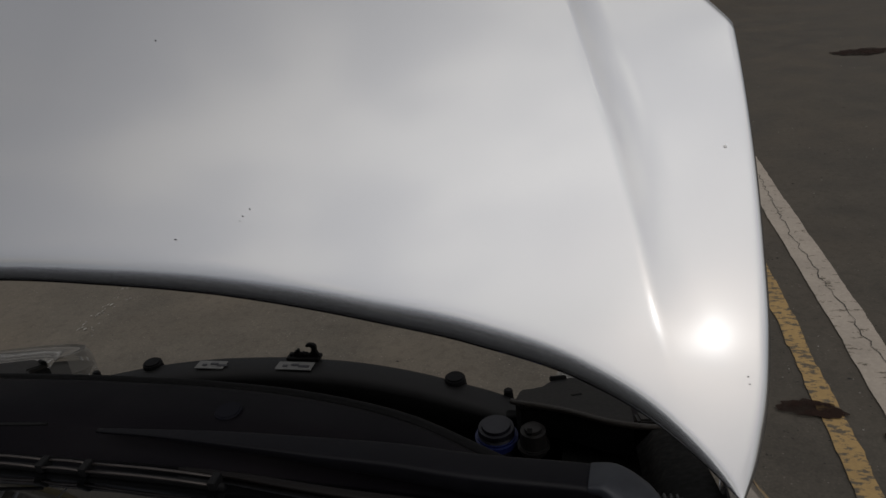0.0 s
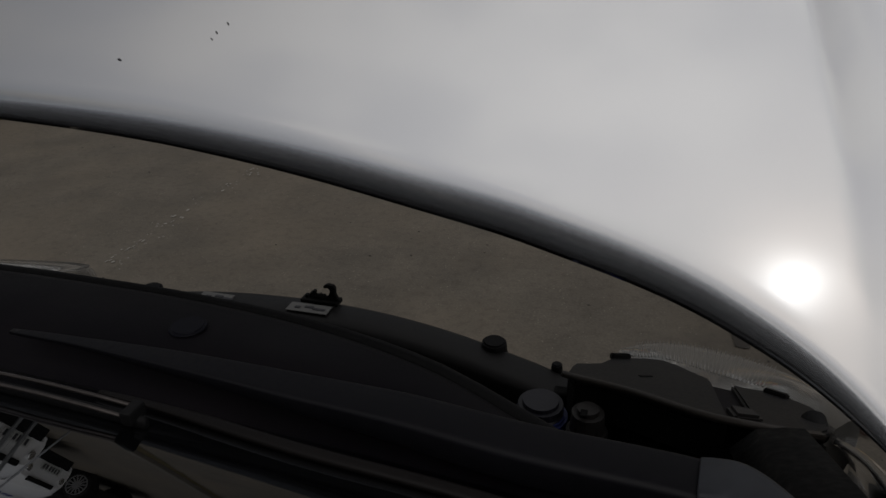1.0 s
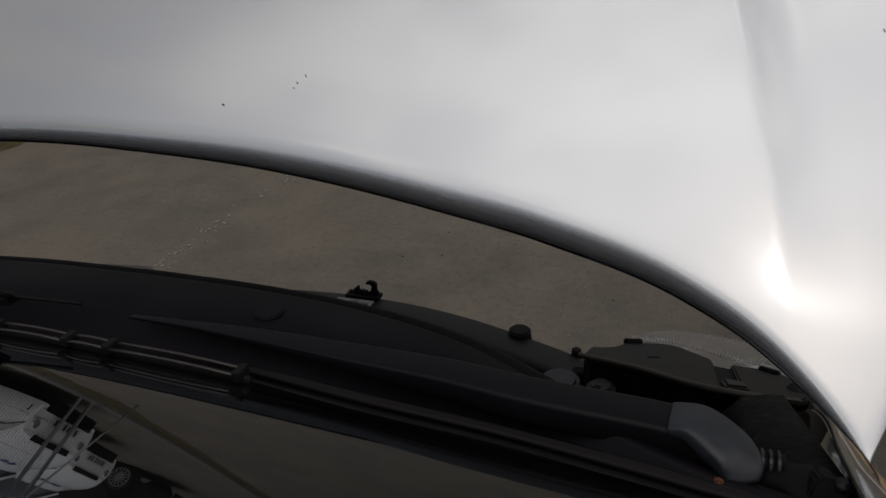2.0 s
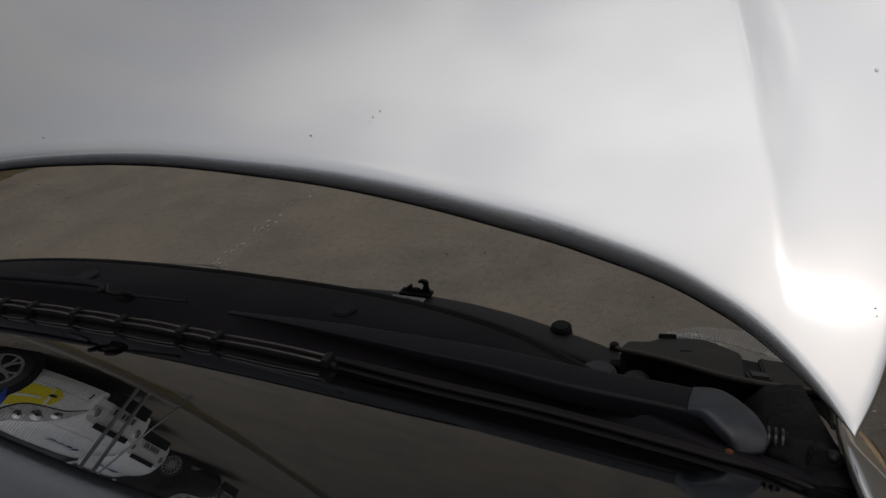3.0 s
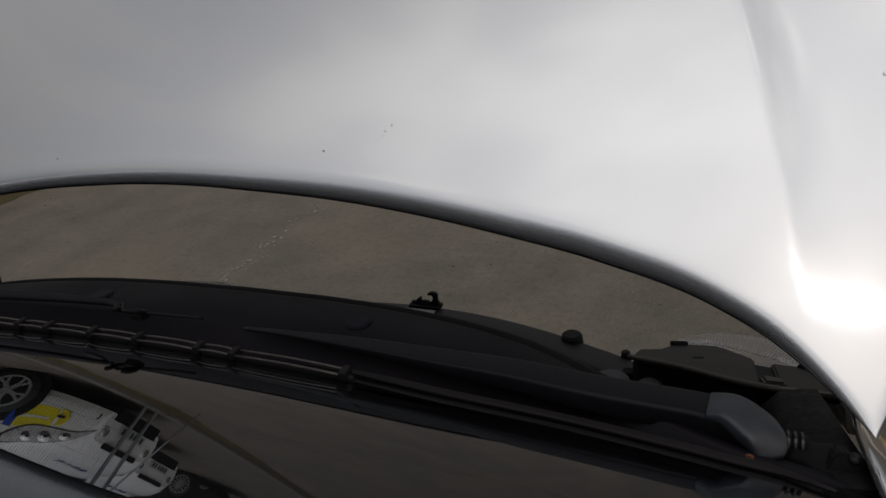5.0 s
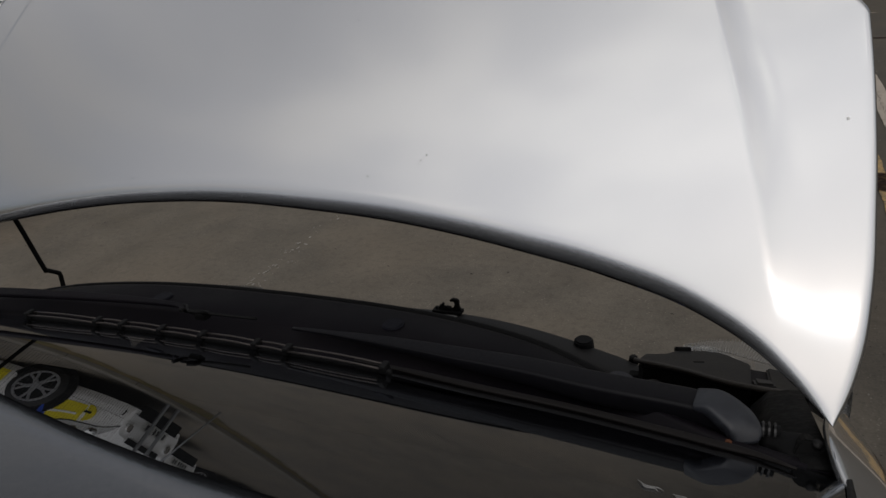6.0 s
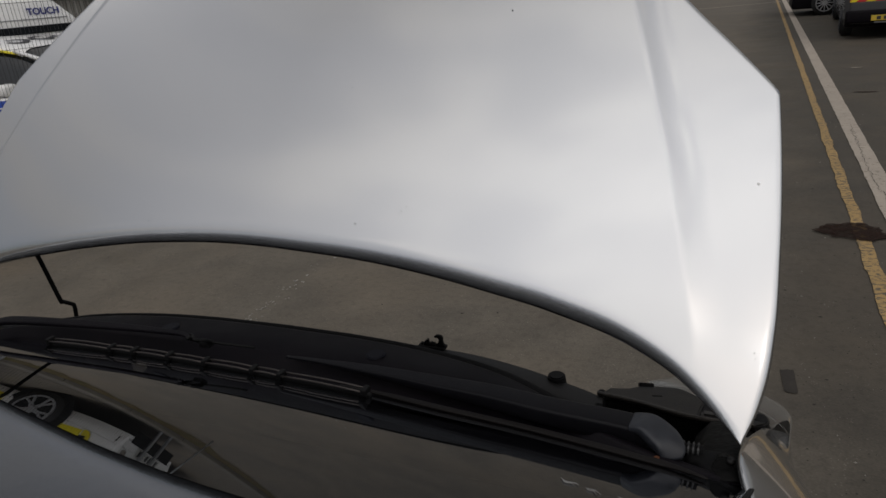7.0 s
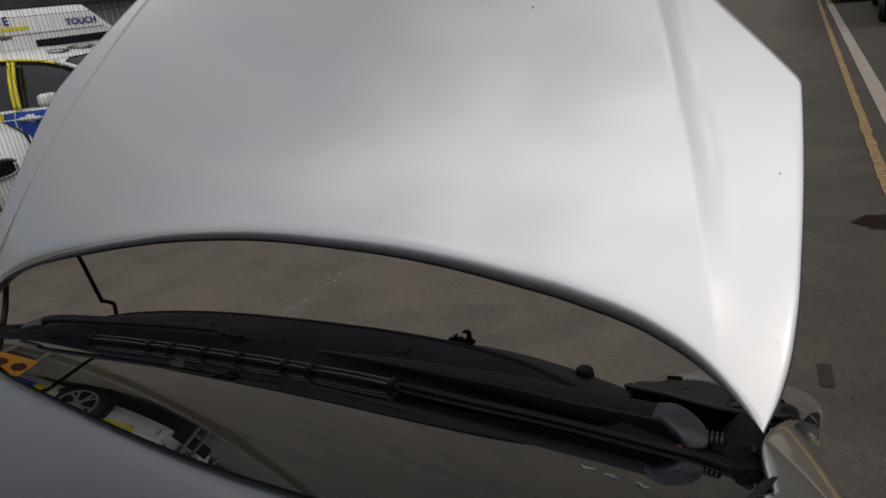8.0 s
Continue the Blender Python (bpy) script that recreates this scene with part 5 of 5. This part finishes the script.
def kerb():
    k = thing("kerb", "low pale concrete kerb along the fence", "kerb", kind="structure")
    for i, s in enumerate(np.arange(-9.6, 8.6, .915)):
        p = fence_at(s + .455, -.02)
        part("kerb_stone", box((.905, .125, .10), (p.x, p.y, .010), .014, Matrix.Rotation(math.atan2(H.y, H.x), 3, "Z")), M_KERB, k)
    rows = []
    for s in np.linspace(-9.6, 8.6, 60):
        rows.append([tuple(fence_at(s, o, .006)) for o in (-.150, -.115)])
    v, f = sheet(rows)
    tagged(own("kerb_line", data_of("kerb_line", v, f, M_KERB_LINE, False), None), "faded pale line beside the kerb", "road marking", kind="structure")


def verge():
    """Dirt and moss gathered along the kerb."""
    rng = random.Random(21)
    rows, out = [], .24
    for s in np.arange(-9.6, 8.6, .05):
        out = min(.31, max(.16, out + rng.uniform(-.03, .03)))
        rows.append([tuple(fence_at(s, -o, z)) for o, z in ((.084, .012), (.12, .008), (.5 * (out + .1), .0075), (out, .004))])
    v, f = sheet(rows)
    tagged(own("verge", data_of("verge", v, f, M_MOSS), None), "olive-brown dirt and moss along the kerb", "dirt", kind="structure")


def building():
    b = thing("depot_building", "grey ribbed metal building with a dark edge", "building")
    ang = Matrix.Rotation(math.atan2(H.y, H.x), 3, "Z")
    mid = fence_at(6, 7.7)
    part("wall", box((26, .2, 2.1), (mid.x, mid.y, 1.05), 0, ang), M_CLAD, b, "grey metal wall")
    for i in range(90):
        p = fence_at(-1 + i * .16, 7.57)
        part("rib", box((.05, .05, 2.1), (p.x, p.y, 1.05), .01, ang), M_CLAD, b)
    p = fence_at(6, 7.4)
    part("fascia", box((26, .7, .5), (p.x, p.y, 2.34), .02, ang), M_FASCIA, b, "dark fascia")
    p = fence_at(6, 8.8)
    part("upper_wall", box((26, 2.0, 1.6), (p.x, p.y, 3.3), .02, ang), M_CLAD, b, "grey upper wall")


fence()
kerb()
verge()
building()
p = fence_at(-.46, -.22)
sign = thing("orange_board", "orange board with two red-brown discs leaning at the fence", "board", (p.x, p.y, 0), math.degrees(math.atan2(H.y, H.x)))
part("panel", box((.34, .025, .25), (0, 0, .30), .004), M_ORANGE, sign, "orange panel")
for x in (-.085, .085):
    part("disc", cyl(.058, .058, .008, (x, -.018, .32), "y", 24), M_DISC, sign, "dark red-brown disc")
for x in (-.15, .15):
    part("leg", box((.03, .03, .20), (x, .01, .10), .003), M_POST, sign)
